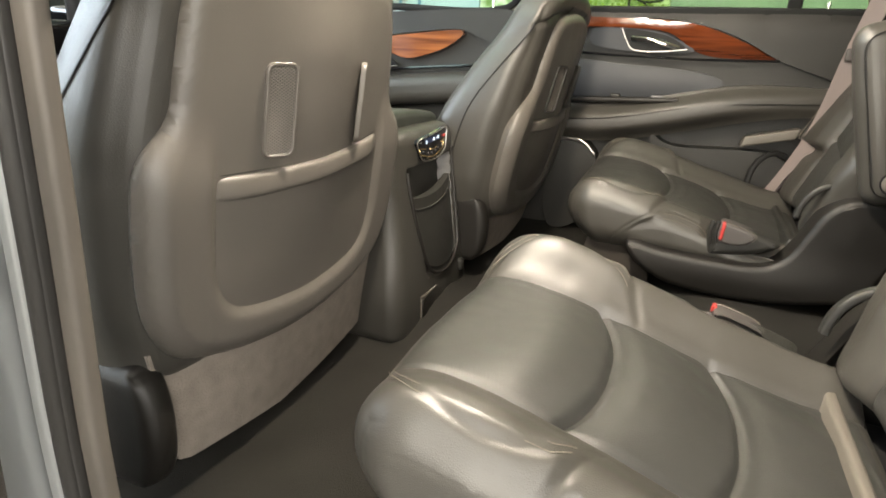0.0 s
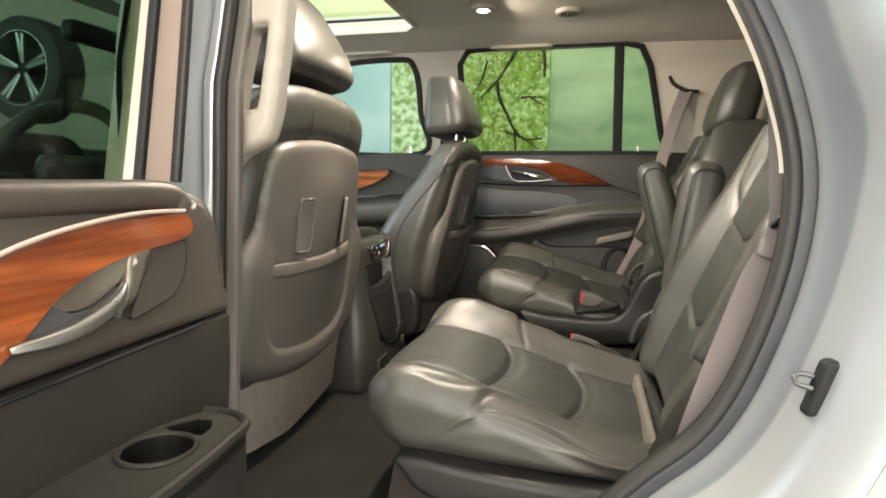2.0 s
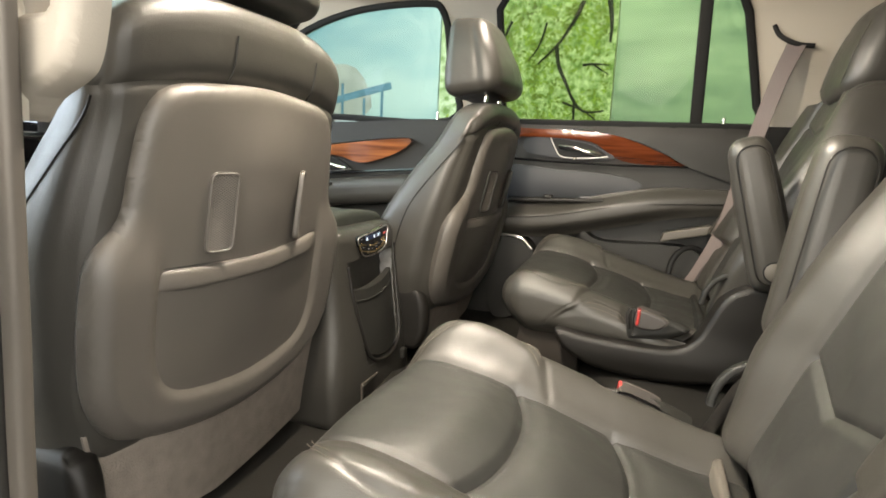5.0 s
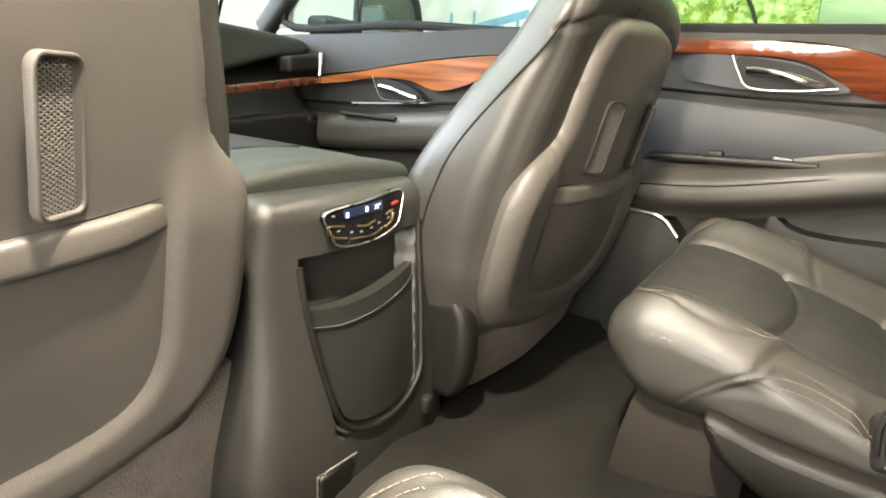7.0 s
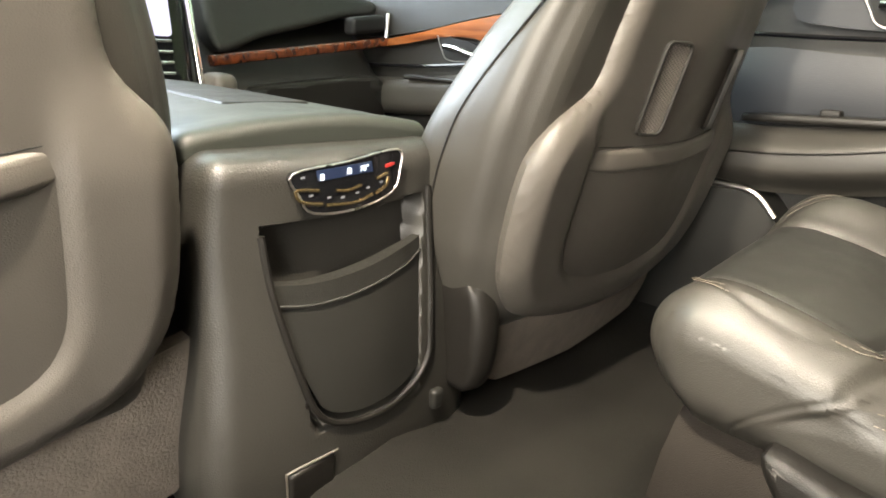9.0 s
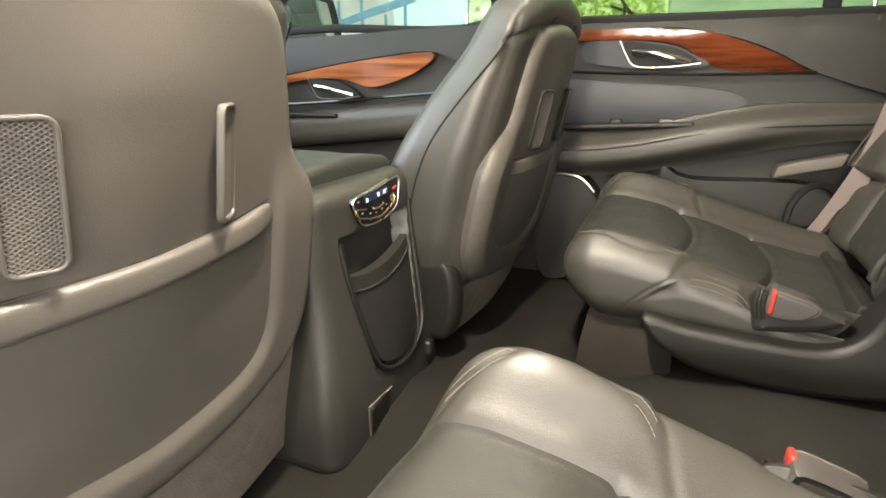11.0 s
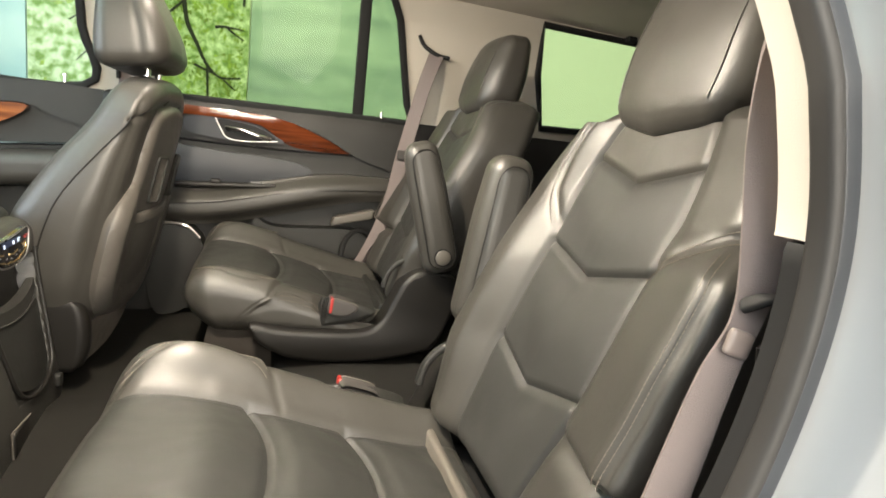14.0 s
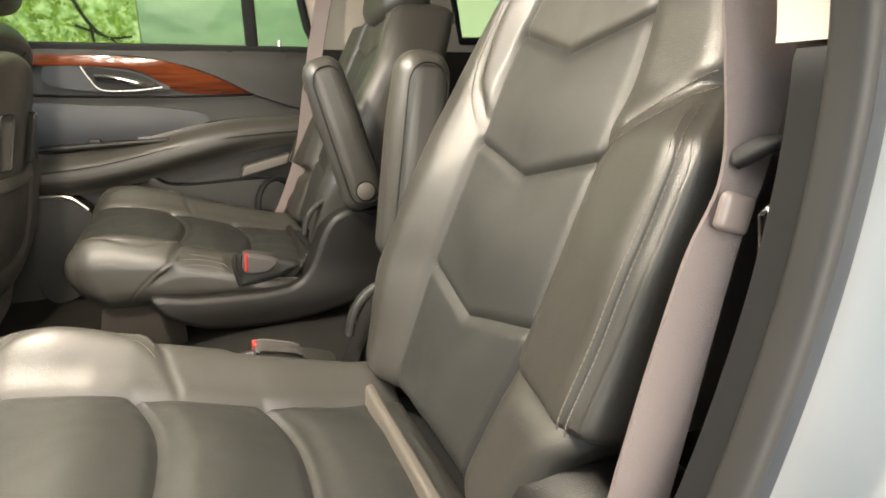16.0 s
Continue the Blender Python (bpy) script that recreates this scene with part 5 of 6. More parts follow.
part("body_side", plate([(-2.6, 0.35), (2.4, 0.45), (2.4, 1.35), (2.2, 1.80), (-0.6, 1.80), (-1.25, 1.36), (-2.6, 1.15)], [[(max(a, 0.055), b) for a, b in offset(OPEN, 0.104)], [(-0.95, 0.76), (0.050, 0.76), (0.050, 1.69), (-0.62, 1.70), (-0.98, 1.40)]], 0.01, lambda a, b, d: (a, left_y(b) - 0.146 + d - 0.02 * sstep(0.95, 1.4, a), b), 0.1), M_PAINT, car)
part("door_seal", sweep([(a, left_y(b) - 0.006, b) for a, b in offset(OPEN, 0.006)], rrect(0.014, 0.022, 0.006), up=(0, 1, 0), closed=True), M_SEALB, car, "ribbed rubber door seal")
part("seal_lip", sweep([(a, left_y(b) - 0.006, b) for a, b in offset(OPEN, 0.022)], rrect(0.018, 0.012, 0.004), up=(0, 1, 0), closed=True), M_SEAL, car, "dark blue-grey seal flange")
# ribbed taupe and brown seals and a silver paint strip down the front edge of the opening
front_edge = sorted([q for q in OPEN if q[0] < 0.14 and 0.78 < q[1] < 1.70], key=lambda q: q[1])
for off, y, wd, m in ((-0.012, 0.004, 0.020, M_SEALT), (0.004, -0.004, 0.012, M_SEALB), (0.018, -0.010, 0.016, M_PAINT)):
    part("pillar_strip", sweep([(a - off, left_y(b) + y, b) for a, b in front_edge], rrect(wd, 0.016, 0.005), up=(0, 1, 0)), m, car, "ribbed seal and paint strips on the pillar")
# striker on the rear jamb
st = part("striker_plate", rbox((0.842, -0.886, 1.07), (0.016, 0.019, 0.060), 0.006, (3, 3, 6), lambda p, w: (w.x + 0.28 * (w.z - 1.07) - 0.12 * (w.y + 0.888), w.y, w.z)), M_BLACK, car, "black plate of the door striker")
part("striker_loop", sweep(smoothpath([(0.838, -0.882, 1.079), (0.828, -0.881, 1.081), (0.820, -0.881, 1.079), (0.820, -0.886, 1.072), (0.836, -0.888, 1.068)], 5), circ(0.0028, 8)), M_SATINDARK, st)

# B-pillar grab handle
BPO = curve2([(0.078, 1.288), (0.103, 1.306), (0.137, 1.323), (0.151, 1.338), (0.162, 1.373), (0.168, 1.413), (0.177, 1.484), (0.183, 1.56), (0.19, 1.64), (0.19, 1.74), (0.075, 1.74), (0.092, 1.56), (0.088, 1.457), (0.078, 1.367)], 4, True)
BPH = curve2([(0.126, 1.487), (0.145, 1.490), (0.148, 1.483), (0.141, 1.43), (0.133, 1.384), (0.126, 1.375), (0.103, 1.373), (0.102, 1.380), (0.113, 1.44), (0.122, 1.478)], 3, True)
BPE = chain(BPO + BPO[:1]) + chain(BPH + BPH[:1])


def bp_place(a, b, d):
    k = min(segdist((a, b), BPE) / 0.010, 1.0)
    return (a, -0.764 + d * 0.8 + 0.06 * max(0, b - 1.42) - (0.012 * math.sin(k * math.pi / 2) if d == 0 else 0), b)


part("b_pillar_trim", plate(BPO, [BPH], 0.03, bp_place, 0.005), M_PILLAR_DIM, car, "pale moulded grab handle on the pillar")

# near shoulder belt, hook and tongue
nb = thing("seat_belt", "mauve-grey shoulder belt threaded through a black hook", "seat belt", "shoulder belts", at=(0.83, -0.74, 1.4))
part("webbing", strap([((0.868, -0.695, 1.66), (0.6, 0.7, 0), 0.046), ((0.852, -0.71, 1.50), (0.75, 0.35, 0), 0.046), ((0.838, -0.735, 1.37), (0.85, -0.4, 0.1), 0.046), ((0.838, -0.745, 1.29), (0.8, -0.35, 0.15), 0.040), ((0.834, -0.748, 1.222), (0.8, -0.2, 0.2), 0.030), ((0.812, -0.750, 1.17), (0.85, -0.2, 0.15), 0.034), ((0.787, -0.752, 1.08), (0.9, -0.2, 0.1), 0.040), ((0.756, -0.757, 0.97), (0.9, -0.2, 0.1), 0.043), ((0.712, -0.762, 0.80), (0.9, -0.2, 0.1), 0.043)]), M_BELT, nb)
part("hook", sweep(smoothpath([(0.826, -0.748, 1.226), (0.832, -0.764, 1.236), (0.845, -0.769, 1.234), (0.856, -0.766, 1.216), (0.858, -0.76, 1.198)], 6), rrect(0.008, 0.013, 0.0035), up=(0, 1, 0)), M_BLACK, nb, "black plastic belt hook")
part("tongue", rbox((0.820, -0.755, 1.196), (0.024, 0.008, 0.022), 0.004, (3, 2, 3), lambda p, w: (w.x + 0.25 * (w.z - 1.19), w.y, w.z - 0.3 * (w.x - 0.82))), M_CLEARPL, nb, "pale plastic belt tongue")
part("tongue_loop", sweep([(0.842, -0.762, 1.20), (0.846, -0.764, 1.165), (0.838, -0.764, 1.155), (0.836, -0.762, 1.195)], circ(0.0025, 6), closed=True), M_CHROME, nb)

# ---- open rear door ----
nd = thing("rear_door", "open rear door with dark trim, wood and cup holders", "car door", at=(0.1, -1.4, 0.7))
DX = 0.165


def dfn(a, b, d):
    """Inner skin of the open door: a outward along it, b up, d into it."""
    return (DX - 0.015 - d - 0.010 * sstep(1.2, 1.27, b) + 0.012 * math.sin(min(max((b - 0.9) / 0.3, 0), 1) * math.pi), a, b)


part("upper_panel", soft_plate([(-0.887, 1.1015)] + curve2([(-0.885, 1.14), (-0.884, 1.175), (-0.890, 1.222), (-0.908, 1.250), (-0.950, 1.262)], 5) + [(-1.2, 1.264), (-1.6, 1.266), (-2.05, 1.27), (-2.05, 1.08), (-1.6, 1.083), (-1.2, 1.0985)], 0.014, lambda a, b, k, back: (DX - 0.07, a, b) if back else (dfn(a, b, 0)[0] - 0.012 + 0.012 * k, a, b), 0.02), M_DOORTOP, nd, "brown leather upper door panel")
part("panel", plate(curve2([(-0.893, 0.80), (-0.893, 1.0), (-0.890, 1.098)], 5) + [(-1.2, 1.096), (-1.6, 1.081), (-2.05, 1.078), (-2.05, 0.62), (-1.0, 0.62)], [], 0.055, dfn, 0.02), M_DOORLOW, nd)
part("top_roll", sweep(smoothpath([(DX - 0.02, -0.955, 1.235), (DX - 0.025, -0.99, 1.252), (DX - 0.03, -1.2, 1.252), (DX - 0.03, -2.0, 1.255)], 6), rrect(0.03, 0.034, 0.012), up=(0, 0, 1)), M_DOORTOP, nd)
part("wood_trim", plate(curve2([(-0.974, 1.231), (-1.023, 1.232), (-1.095, 1.227), (-1.153, 1.217), (-1.201, 1.202), (-1.30, 1.16), (-1.42, 1.10), (-1.40, 1.03), (-1.30, 1.055), (-1.208, 1.117), (-1.184, 1.134), (-1.163, 1.151), (-1.145, 1.167), (-1.129, 1.176), (-1.098, 1.188), (-1.056, 1.197), (-0.976, 1.208)], 5, True), [], 0.014, lambda a, b, d: (DX + 0.004 - d + 0.003 * math.sin((b - 1.1) * 20), a, b), 0.03), M_WOODR, nd, "glossy orange-brown wood trim")
part("wood_edge", sweep(smoothpath([(DX + 0.006, -0.980, 1.2365), (DX + 0.006, -1.04, 1.237), (DX + 0.006, -1.097, 1.232), (DX + 0.006, -1.154, 1.222), (DX + 0.006, -1.205, 1.206), (DX + 0.006, -1.30, 1.165), (DX + 0.006, -1.42, 1.105)], 6), circ(0.0022, 8)), M_DOORFR, nd)
part("handle_bowl", plate(curve2([(-1.150, 1.164), (-1.122, 1.181), (-1.083, 1.192), (-1.060, 1.197), (-1.067, 1.175), (-1.086, 1.159), (-1.106, 1.152), (-1.130, 1.154)], 5, True), [], 0.008, lambda a, b, d: (DX + 0.003 - d - 0.008 * max(0.0, 1 - ((a + 1.105) / 0.045) ** 2), a, b), 0.012), M_BOWL, nd, "shallow bronze-coloured bowl behind the pull")
part("bowl_tab", soft_plate(curve2([(-1.060, 1.197), (-1.032, 1.200), (-1.041, 1.177), (-1.056, 1.151), (-1.073, 1.143), (-1.084, 1.139), (-1.066, 1.167)], 4, True), 0.006, lambda a, b, k, back: (DX - 0.004 if back else DX + 0.003 + 0.004 * k, a, b), 0.008), M_BOWL, nd, "satin bronze tab beside the bowl")
part("pull_backing", plate(curve2([(-1.150, 1.161), (-1.130, 1.153), (-1.106, 1.150), (-1.086, 1.157), (-1.073, 1.166), (-1.088, 1.146), (-1.13, 1.134), (-1.187, 1.134)], 4, True), [], 0.008, lambda a, b, d: (DX + 0.0025 - d, a, b)), M_SATINDARK, nd, "dark satin plate under the pull")
LEV = smoothpath([(0, -1.072, 1.170), (0, -1.084, 1.155), (0, -1.11, 1.143), (0, -1.145, 1.136), (0, -1.190, 1.136)], 6)


def lever(p, w):
    """Tapered crescent along the line of the pull."""
    u = min(max((w.y + 0.065) / 0.13, 0), 1) * (len(LEV) - 1)
    i = min(int(u), len(LEV) - 2)
    c = Vector(LEV[i]).lerp(Vector(LEV[i + 1]), u - i)
    k = 0.35 + 0.65 * math.sin(math.pi * min(max(u / (len(LEV) - 1), 0.04), 0.96)) ** 0.7
    return (DX + 0.010 + w.x * k, c.y, c.z + w.z * k)


part("handle", rbox((0, 0, 0), (0.014, 0.13, 0.017), 0.006, (4, 28, 4), lever), M_SATIN, nd, "satin metal door pull")
TILE = curve2([(-1.029, 1.1995), (-1.000, 1.2025), (-0.978, 1.203), (-0.976, 1.190), (-0.978, 1.172), (-0.986, 1.156), (-1.0, 1.144), (-1.027, 1.137), (-1.058, 1.1315), (-1.055, 1.146), (-1.036, 1.182)], 3, True)
part("inner_panel", plate(TILE, [], 0.012, lambda a, b, d: (DX + 0.003 - d, a, b)), M_DOORTOP, nd, "smooth brown trim tile")
part("tile_seam", sweep([(DX + 0.002, a, b) for a, b in TILE], circ(0.0014, 6), up=(1, 0, 0), closed=True), M_BLACK, nd)
part("panel_crease", sweep(smoothpath([(DX - 0.016, -0.893, 1.099), (DX - 0.003, -0.97, 1.0985), (DX + 0.0015, -1.1, 1.097), (DX + 0.002, -1.6, 1.08)], 6), circ(0.0022, 6)), M_BLACK, nd)
# pocket with cup holders


def cup_top(x, y):
    return 0.985 + 0.02 * sstep(-0.9, -1.05, y)


holes = [[(0.204 + 0.036 * math.cos(a), -1.073 + 0.036 * math.sin(a)) for a in [2 * math.pi * i / 24 for i in range(24)]], [(0.168, -1.023), (0.178, -0.978), (0.195, -0.976), (0.214, -1.003), (0.222, -1.030), (0.194, -1.034)]]
pout = curve2([(0.152, -0.945), (0.182, -0.938), (0.214, -0.950), (0.243, -0.985), (0.260, -1.05), (0.266, -1.15), (0.268, -1.3)], 5) + [(0.268, -1.7), (0.152, -1.7)]
pk = part("cup_holder_tray", plate(pout, holes, 0.02, lambda a, b, d: (a, b, cup_top(a, b) - d), 0.03), M_TRAY, nd, "grained plastic cup-holder tray")
part("tray_wall", (lambda v: ([Vector((a, b, cup_top(a, b) - 0.004)) for a, b in v] + [Vector((a, b, 0.66)) for a, b in v], [[i, i + 1, i + 1 + len(v), i + len(v)] for i in range(len(v) - 1)]))(pout[:-1]), M_TRAY, nd)
part("tray_lip", sweep([(a, b, cup_top(a, b)) for a, b in pout[:-1]], circ(0.006, 8)), M_TRAY, nd)
for h, dp in ((holes[0], 0.06), (holes[1], 0.035)):
    m_ = len(h)
    part("cup_well", ([Vector((a, b, cup_top(a, b) - 0.002)) for a, b in h] + [Vector((a, b, 0.99 - dp)) for a, b in h], [[i, (i + 1) % m_, (i + 1) % m_ + m_, i + m_] for i in range(m_)] + [[i + m_ for i in range(m_)]]), M_PLASTIC, pk)
part("well_rim", sweep([(a, b, cup_top(a, b) + 0.001) for a, b in holes[0]], circ(0.003, 6), closed=True), M_TRAY, pk)
# window frame and glass of the open door
part("window_frame", plate([(-0.900, 1.268), (-0.955, 1.268), (-0.915, 1.48), (-0.875, 1.66), (-0.845, 1.74), (-1.9, 1.74), (-1.9, 1.78), (-0.805, 1.78), (-0.840, 1.66)], [], 0.05, lambda a, b, d: (DX - 0.075 - d, a, b)), M_DOORFR, nd, "pinkish beige inner window frame")
part("frame_seal", sweep([(DX - 0.073, -0.957, 1.27), (DX - 0.073, -0.917, 1.49), (DX - 0.073, -0.877, 1.67), (DX - 0.073, -0.855, 1.735), (DX - 0.073, -1.9, 1.735)], rrect(0.010, 0.012, 0.003), up=(1, 0, 0)), M_BLACK, nd)
part("outer_seal", sweep([(DX - 0.072, -0.897, 1.268), (DX - 0.072, -0.837, 1.66), (DX - 0.072, -0.802, 1.78)], rrect(0.012, 0.014, 0.004), up=(1, 0, 0)), M_SEALB, nd)
gl = part("window_glass", plate([(-0.965, 1.26), (-0.92, 1.49), (-0.87, 1.72), (-1.9, 1.74), (-1.9, 1.26)], [], 0.004, lambda a, b, d: (DX - 0.09 - d, a, b)), M_DARKGLASS, nd, "dark tinted door glass")
gl.visible_shadow = False

# ---- roof fittings ----
for sx in (1, -1):
    lamp = thing("reading_lamp", "lit round roof lamp in a pale bezel", "lamp", "roof lamps", at=(0.255, 0.335 * sx, 1.82))
    part("bezel", lathe([(0.04, 0.0), (0.038, -0.008), (0.024, -0.012), (0.02, -0.006)], (0.255, 0.335 * sx, 1.824)), M_PILLAR, lamp)
    part("lens", lathe([(0.018, 0.0), (0.015, -0.006), (0.0, -0.008)], (0.255, 0.335 * sx, 1.818)), M_LAMPGLOW, lamp, "glowing lens")
    vent = thing("roof_vent", "round pale air vent in the headliner", "air vent", "roof vents", at=(0.517, 0.42 * sx, 1.82))
    part("ring", lathe([(0.042, 0.0), (0.041, -0.008), (0.034, -0.012), (0.03, -0.004)], (0.517, 0.42 * sx, 1.824)), M_PILLAR, vent)
    for k in range(5):
        part("slat", rbox((0.517 - 0.022 + 0.011 * k, 0.42 * sx, 1.815), (0.004, 0.05, 0.010), 0.001, (1, 1, 1)), M_GREYPL, vent)
    for xg in (0.335, -0.29):
        gh = thing("grab_handle", "folding pale grab handle under the roof edge", "handle", "roof handles", at=(xg, 0.69 * sx, 1.79))
        part("bar", sweep(smoothpath([(xg - 0.115, 0.70 * sx, 1.785), (xg - 0.085, 0.675 * sx, 1.778), (xg, 0.668 * sx, 1.776), (xg + 0.085, 0.675 * sx, 1.778), (xg + 0.115, 0.70 * sx, 1.785)], 6), rrect(0.022, 0.014, 0.005), up=(0, 0, 1)), M_PILLAR, gh)
        for e in (-0.095, 0.095):
            part("mount", rbox((xg + e, 0.695 * sx, 1.784), (0.03, 0.025, 0.012), 0.004, (2, 2, 2)), M_PILLAR, gh)
        part("shadow_gap", sweep([(xg - 0.10, 0.703 * sx, 1.787), (xg + 0.10, 0.703 * sx, 1.787)], circ(0.004, 6)), M_SEALB, gh)
part("sunroof_rim", sweep([(a, b, roof_z(a, b) + 0.004) for a, b in SUN], rrect(0.02, 0.02, 0.006), closed=True), M_HEADLINER, car)
part("wind_deflector", sweep([(-0.35, -0.34, 1.86), (-0.33, 0.26, 1.86)], circ(0.008, 8)), M_BLACK, car)
pc = thing("roof_sensor", "small black sensor under the rear roof edge", "sensor", at=(1.58, 0.72, 1.75))
part("housing", rbox((1.585, 0.69, 1.752), (0.035, 0.03, 0.02), 0.006, (3, 3, 2)), M_BLACK, pc)

# ---- dashboard, wheel, screen, mirror ----
dash = thing("dashboard", "dark dashboard with a long wood strip and glove box", "dashboard", at=(-0.9, 0, 0.9))


def dashfn(p, w):
    x = w.x - 0.16 * sstep(1.1, 1.35, w.z) * (p.x > 0) + 0.03 * sstep(1.18, 1.12, w.z) * (p.x > 0)
    return (x, w.y, w.z - 0.02 * (w.y / 0.8) ** 2 * (p.z > 0))


part("body", rbox((-1.1, 0, 1.11), (0.52, 1.56, 0.52), 0.06, (8, 30, 24), dashfn), M_PLASTICB, dash)
part("wood_strip", sweep(smoothpath([(-0.815, 0.25, 1.166), (-0.825, 0.4, 1.186), (-0.835, 0.6, 1.212), (-0.84, 0.775, 1.236)], 8), rrect(0.02, 0.024, 0.006), up=(0, 0, 1)), M_WOOD, dash, "reddish wood strip")
part("glove_box", soft_plate(curve2([(0.322, 1.085), (0.330, 1.108), (0.36, 1.116), (0.521, 1.131), (0.683, 1.143), (0.722, 1.137), (0.738, 1.10), (0.735, 0.95), (0.70, 0.91), (0.36, 0.90), (0.325, 0.93)], 4, True), 0.012, lambda a, b, k, back: (-0.83 if back else -0.806 + 0.014 * k, a, b), 0.05), M_PLASTIC, dash, "dark glove box lid")
part("dash_pad", soft_plate(curve2([(0.285, 1.185), (0.40, 1.222), (0.508, 1.249), (0.665, 1.290), (0.77, 1.305), (0.77, 1.345), (0.5, 1.36), (0.29, 1.365), (0.27, 1.28)], 4, True), 0.02, lambda a, b, k, back: (-0.99 if back else -0.852 - 0.45 * (b - 1.185) + 0.016 * k, a, b), 0.03), M_PLASTICB, dash, "padded upper dashboard")
part("air_vent", rbox((-0.86, 0.71, 1.275), (0.05, 0.11, 0.045), 0.012, (3, 4, 3), lambda p, w: (w.x, w.y, w.z + 0.15 * (w.y - 0.7))), M_BLACK, dash, "black side air vent")
part("vent_trim", sweep([(-0.83, 0.765, 1.245), (-0.835, 0.775, 1.31)], rrect(0.012, 0.012, 0.003)), M_CHROME, dash)
part("centre_panel", rbox((-0.84, 0.055, 1.14), (0.12, 0.29, 0.36), 0.02, (4, 6, 8), lambda p, w: (w.x - 0.15 * (w.z - 1.14), w.y, w.z)), M_GLOSS, dash, "glossy black centre stack")
part("stack_trim", sweep([(-0.755, 0.202, 1.01), (-0.762, 0.203, 1.12), (-0.785, 0.194, 1.30)], rrect(0.012, 0.016, 0.004)), M_CHROME, dash, "bright trim strip")
part("touch_screen", plate(rrect(0.20, 0.10, 0.01), [], 0.006, lambda a, b, d: (-0.792 - d - 0.15 * b, 0.060 + a, 1.262 + b)), M_SCREEN, dash, "lit touch screen")
for r in range(7):
    zz = 1.203 - 0.021 * r
    for q in range(3):
        part("key", rbox((-0.777 - 0.15 * (zz - 1.14), -0.02 + 0.075 * q, zz), (0.01, 0.055, 0.006 if q != 1 else 0.009), 0.002, (1, 1, 1)), M_CHROME, dash)
part("side_brace", rbox((-0.745, 0.235, 1.03), (0.09, 0.052, 0.23), 0.02, (3, 3, 6)), M_GREYPL, dash)
wh = thing("steering_wheel", "black leather steering wheel with bright keys", "steering wheel", at=(-0.52, -0.47, 1.26))
WM = Matrix.Translation((-0.55, -0.475, 1.255)) @ Matrix.Rotation(radians(-68), 4, "Y")
wv = lambda a, b, c=0.0: WM @ Vector((a, b, c))
part("rim", sweep([wv(0.185 * math.cos(a), 0.185 * math.sin(a)) for a in [2 * math.pi * i / 40 for i in range(40)]], circ(0.016, 10), closed=True), M_BLACKL, wh)
hub = rbox((0, 0, 0), (0.15, 0.17, 0.05), 0.022, (4, 4, 3), lambda p, w: wv(w.x, w.y, w.z - 0.02))
part("hub", hub, M_BLACKL, wh)
for sy in (-1, 1):
    part("spoke", rbox((0, 0, 0), (0.06, 0.11, 0.025), 0.01, (2, 3, 2), lambda p, w: wv(w.x, w.y + sy * 0.125, w.z - 0.01)), M_GLOSS, wh)
    for q in range(3):
        part("key", rbox((0, 0, 0), (0.008, 0.03, 0.006), 0.002, (1, 1, 1), lambda p, w: wv(w.x - 0.015 + 0.015 * q, w.y + sy * 0.115, w.z + 0.004)), M_CHROME, wh)
part("spoke", rbox((0, 0, 0), (0.10, 0.05, 0.02), 0.008, (2, 3, 2), lambda p, w: wv(w.x - 0.13, w.y, w.z - 0.01)), M_GLOSS, wh)
part("badge", rbox((0, 0, 0), (0.018, 0.036, 0.006), 0.003, (2, 2, 1), lambda p, w: wv(w.x, w.y, w.z + 0.007)), M_CHROME, wh, "plain pale badge")
part("cowl", rbox((-0.80, -0.47, 1.30), (0.26, 0.42, 0.16), 0.06, (6, 8, 6)), M_BLACK, dash, "hood over the instruments")
mir = thing("wing_mirror", "black-framed wing mirror outside the front door", "mirror", at=(-0.83, 1.05, 1.36))
mo = curve2([(-0.945, 1.545), (-0.90, 1.56), (-0.77, 1.548), (-0.735, 1.53), (-0.705, 1.42), (-0.70, 1.385), (-0.72, 1.365), (-0.86, 1.362), (-0.92, 1.40), (-0.955, 1.46)], 5, True)
mo = [(-0.83 + 0.56 * (a + 0.83), 1.42 + 1.2 * (b - 1.46)) for a, b in mo]
part("shell", plate(mo, [], 0.10, lambda a, b, d: (a - 0.45 * d, 1.08 + d * 0.8 + 1.2 * (a + 0.83), b), 0.03), M_BLACK, mir)
part("surround", sweep([(a, 1.076 + 1.2 * (a + 0.83), b) for a, b in mo], circ(0.013, 10), up=(0, 1, 0), closed=True), M_BLACK, mir)
part("mirror_glass", plate([(-0.83 + (a + 0.83) * 0.93, 1.425 + (b - 1.425) * 0.93) for a, b in mo], [], 0.004, lambda a, b, d: (a, 1.074 + 1.2 * (a + 0.83) + d, b)), M_MIRROR, mir)
part("arm", rbox((-0.94, 0.96, 1.40), (0.10, 0.22, 0.06), 0.02, (3, 4, 3)), M_BLACK, mir)
part("a_pillar", sweep([(-0.62, 0.73, 1.78), (-0.80, 0.755, 1.62), (-1.12, 0.80, 1.38)], rrect(0.07, 0.05, 0.02), up=(0, 1, 0)), M_SEALB, car)
part("a_pillar_left", sweep([(-0.62, -0.73, 1.78), (-0.80, -0.755, 1.62), (-1.12, -0.80, 1.38)], rrect(0.07, 0.05, 0.02), up=(0, 1, 0)), M_SEALB, car)
part("mirror_mount", rbox((-0.88, -0.02, 1.70), (0.06, 0.22, 0.06), 0.02, (3, 4, 3)), M_BLACK, car)
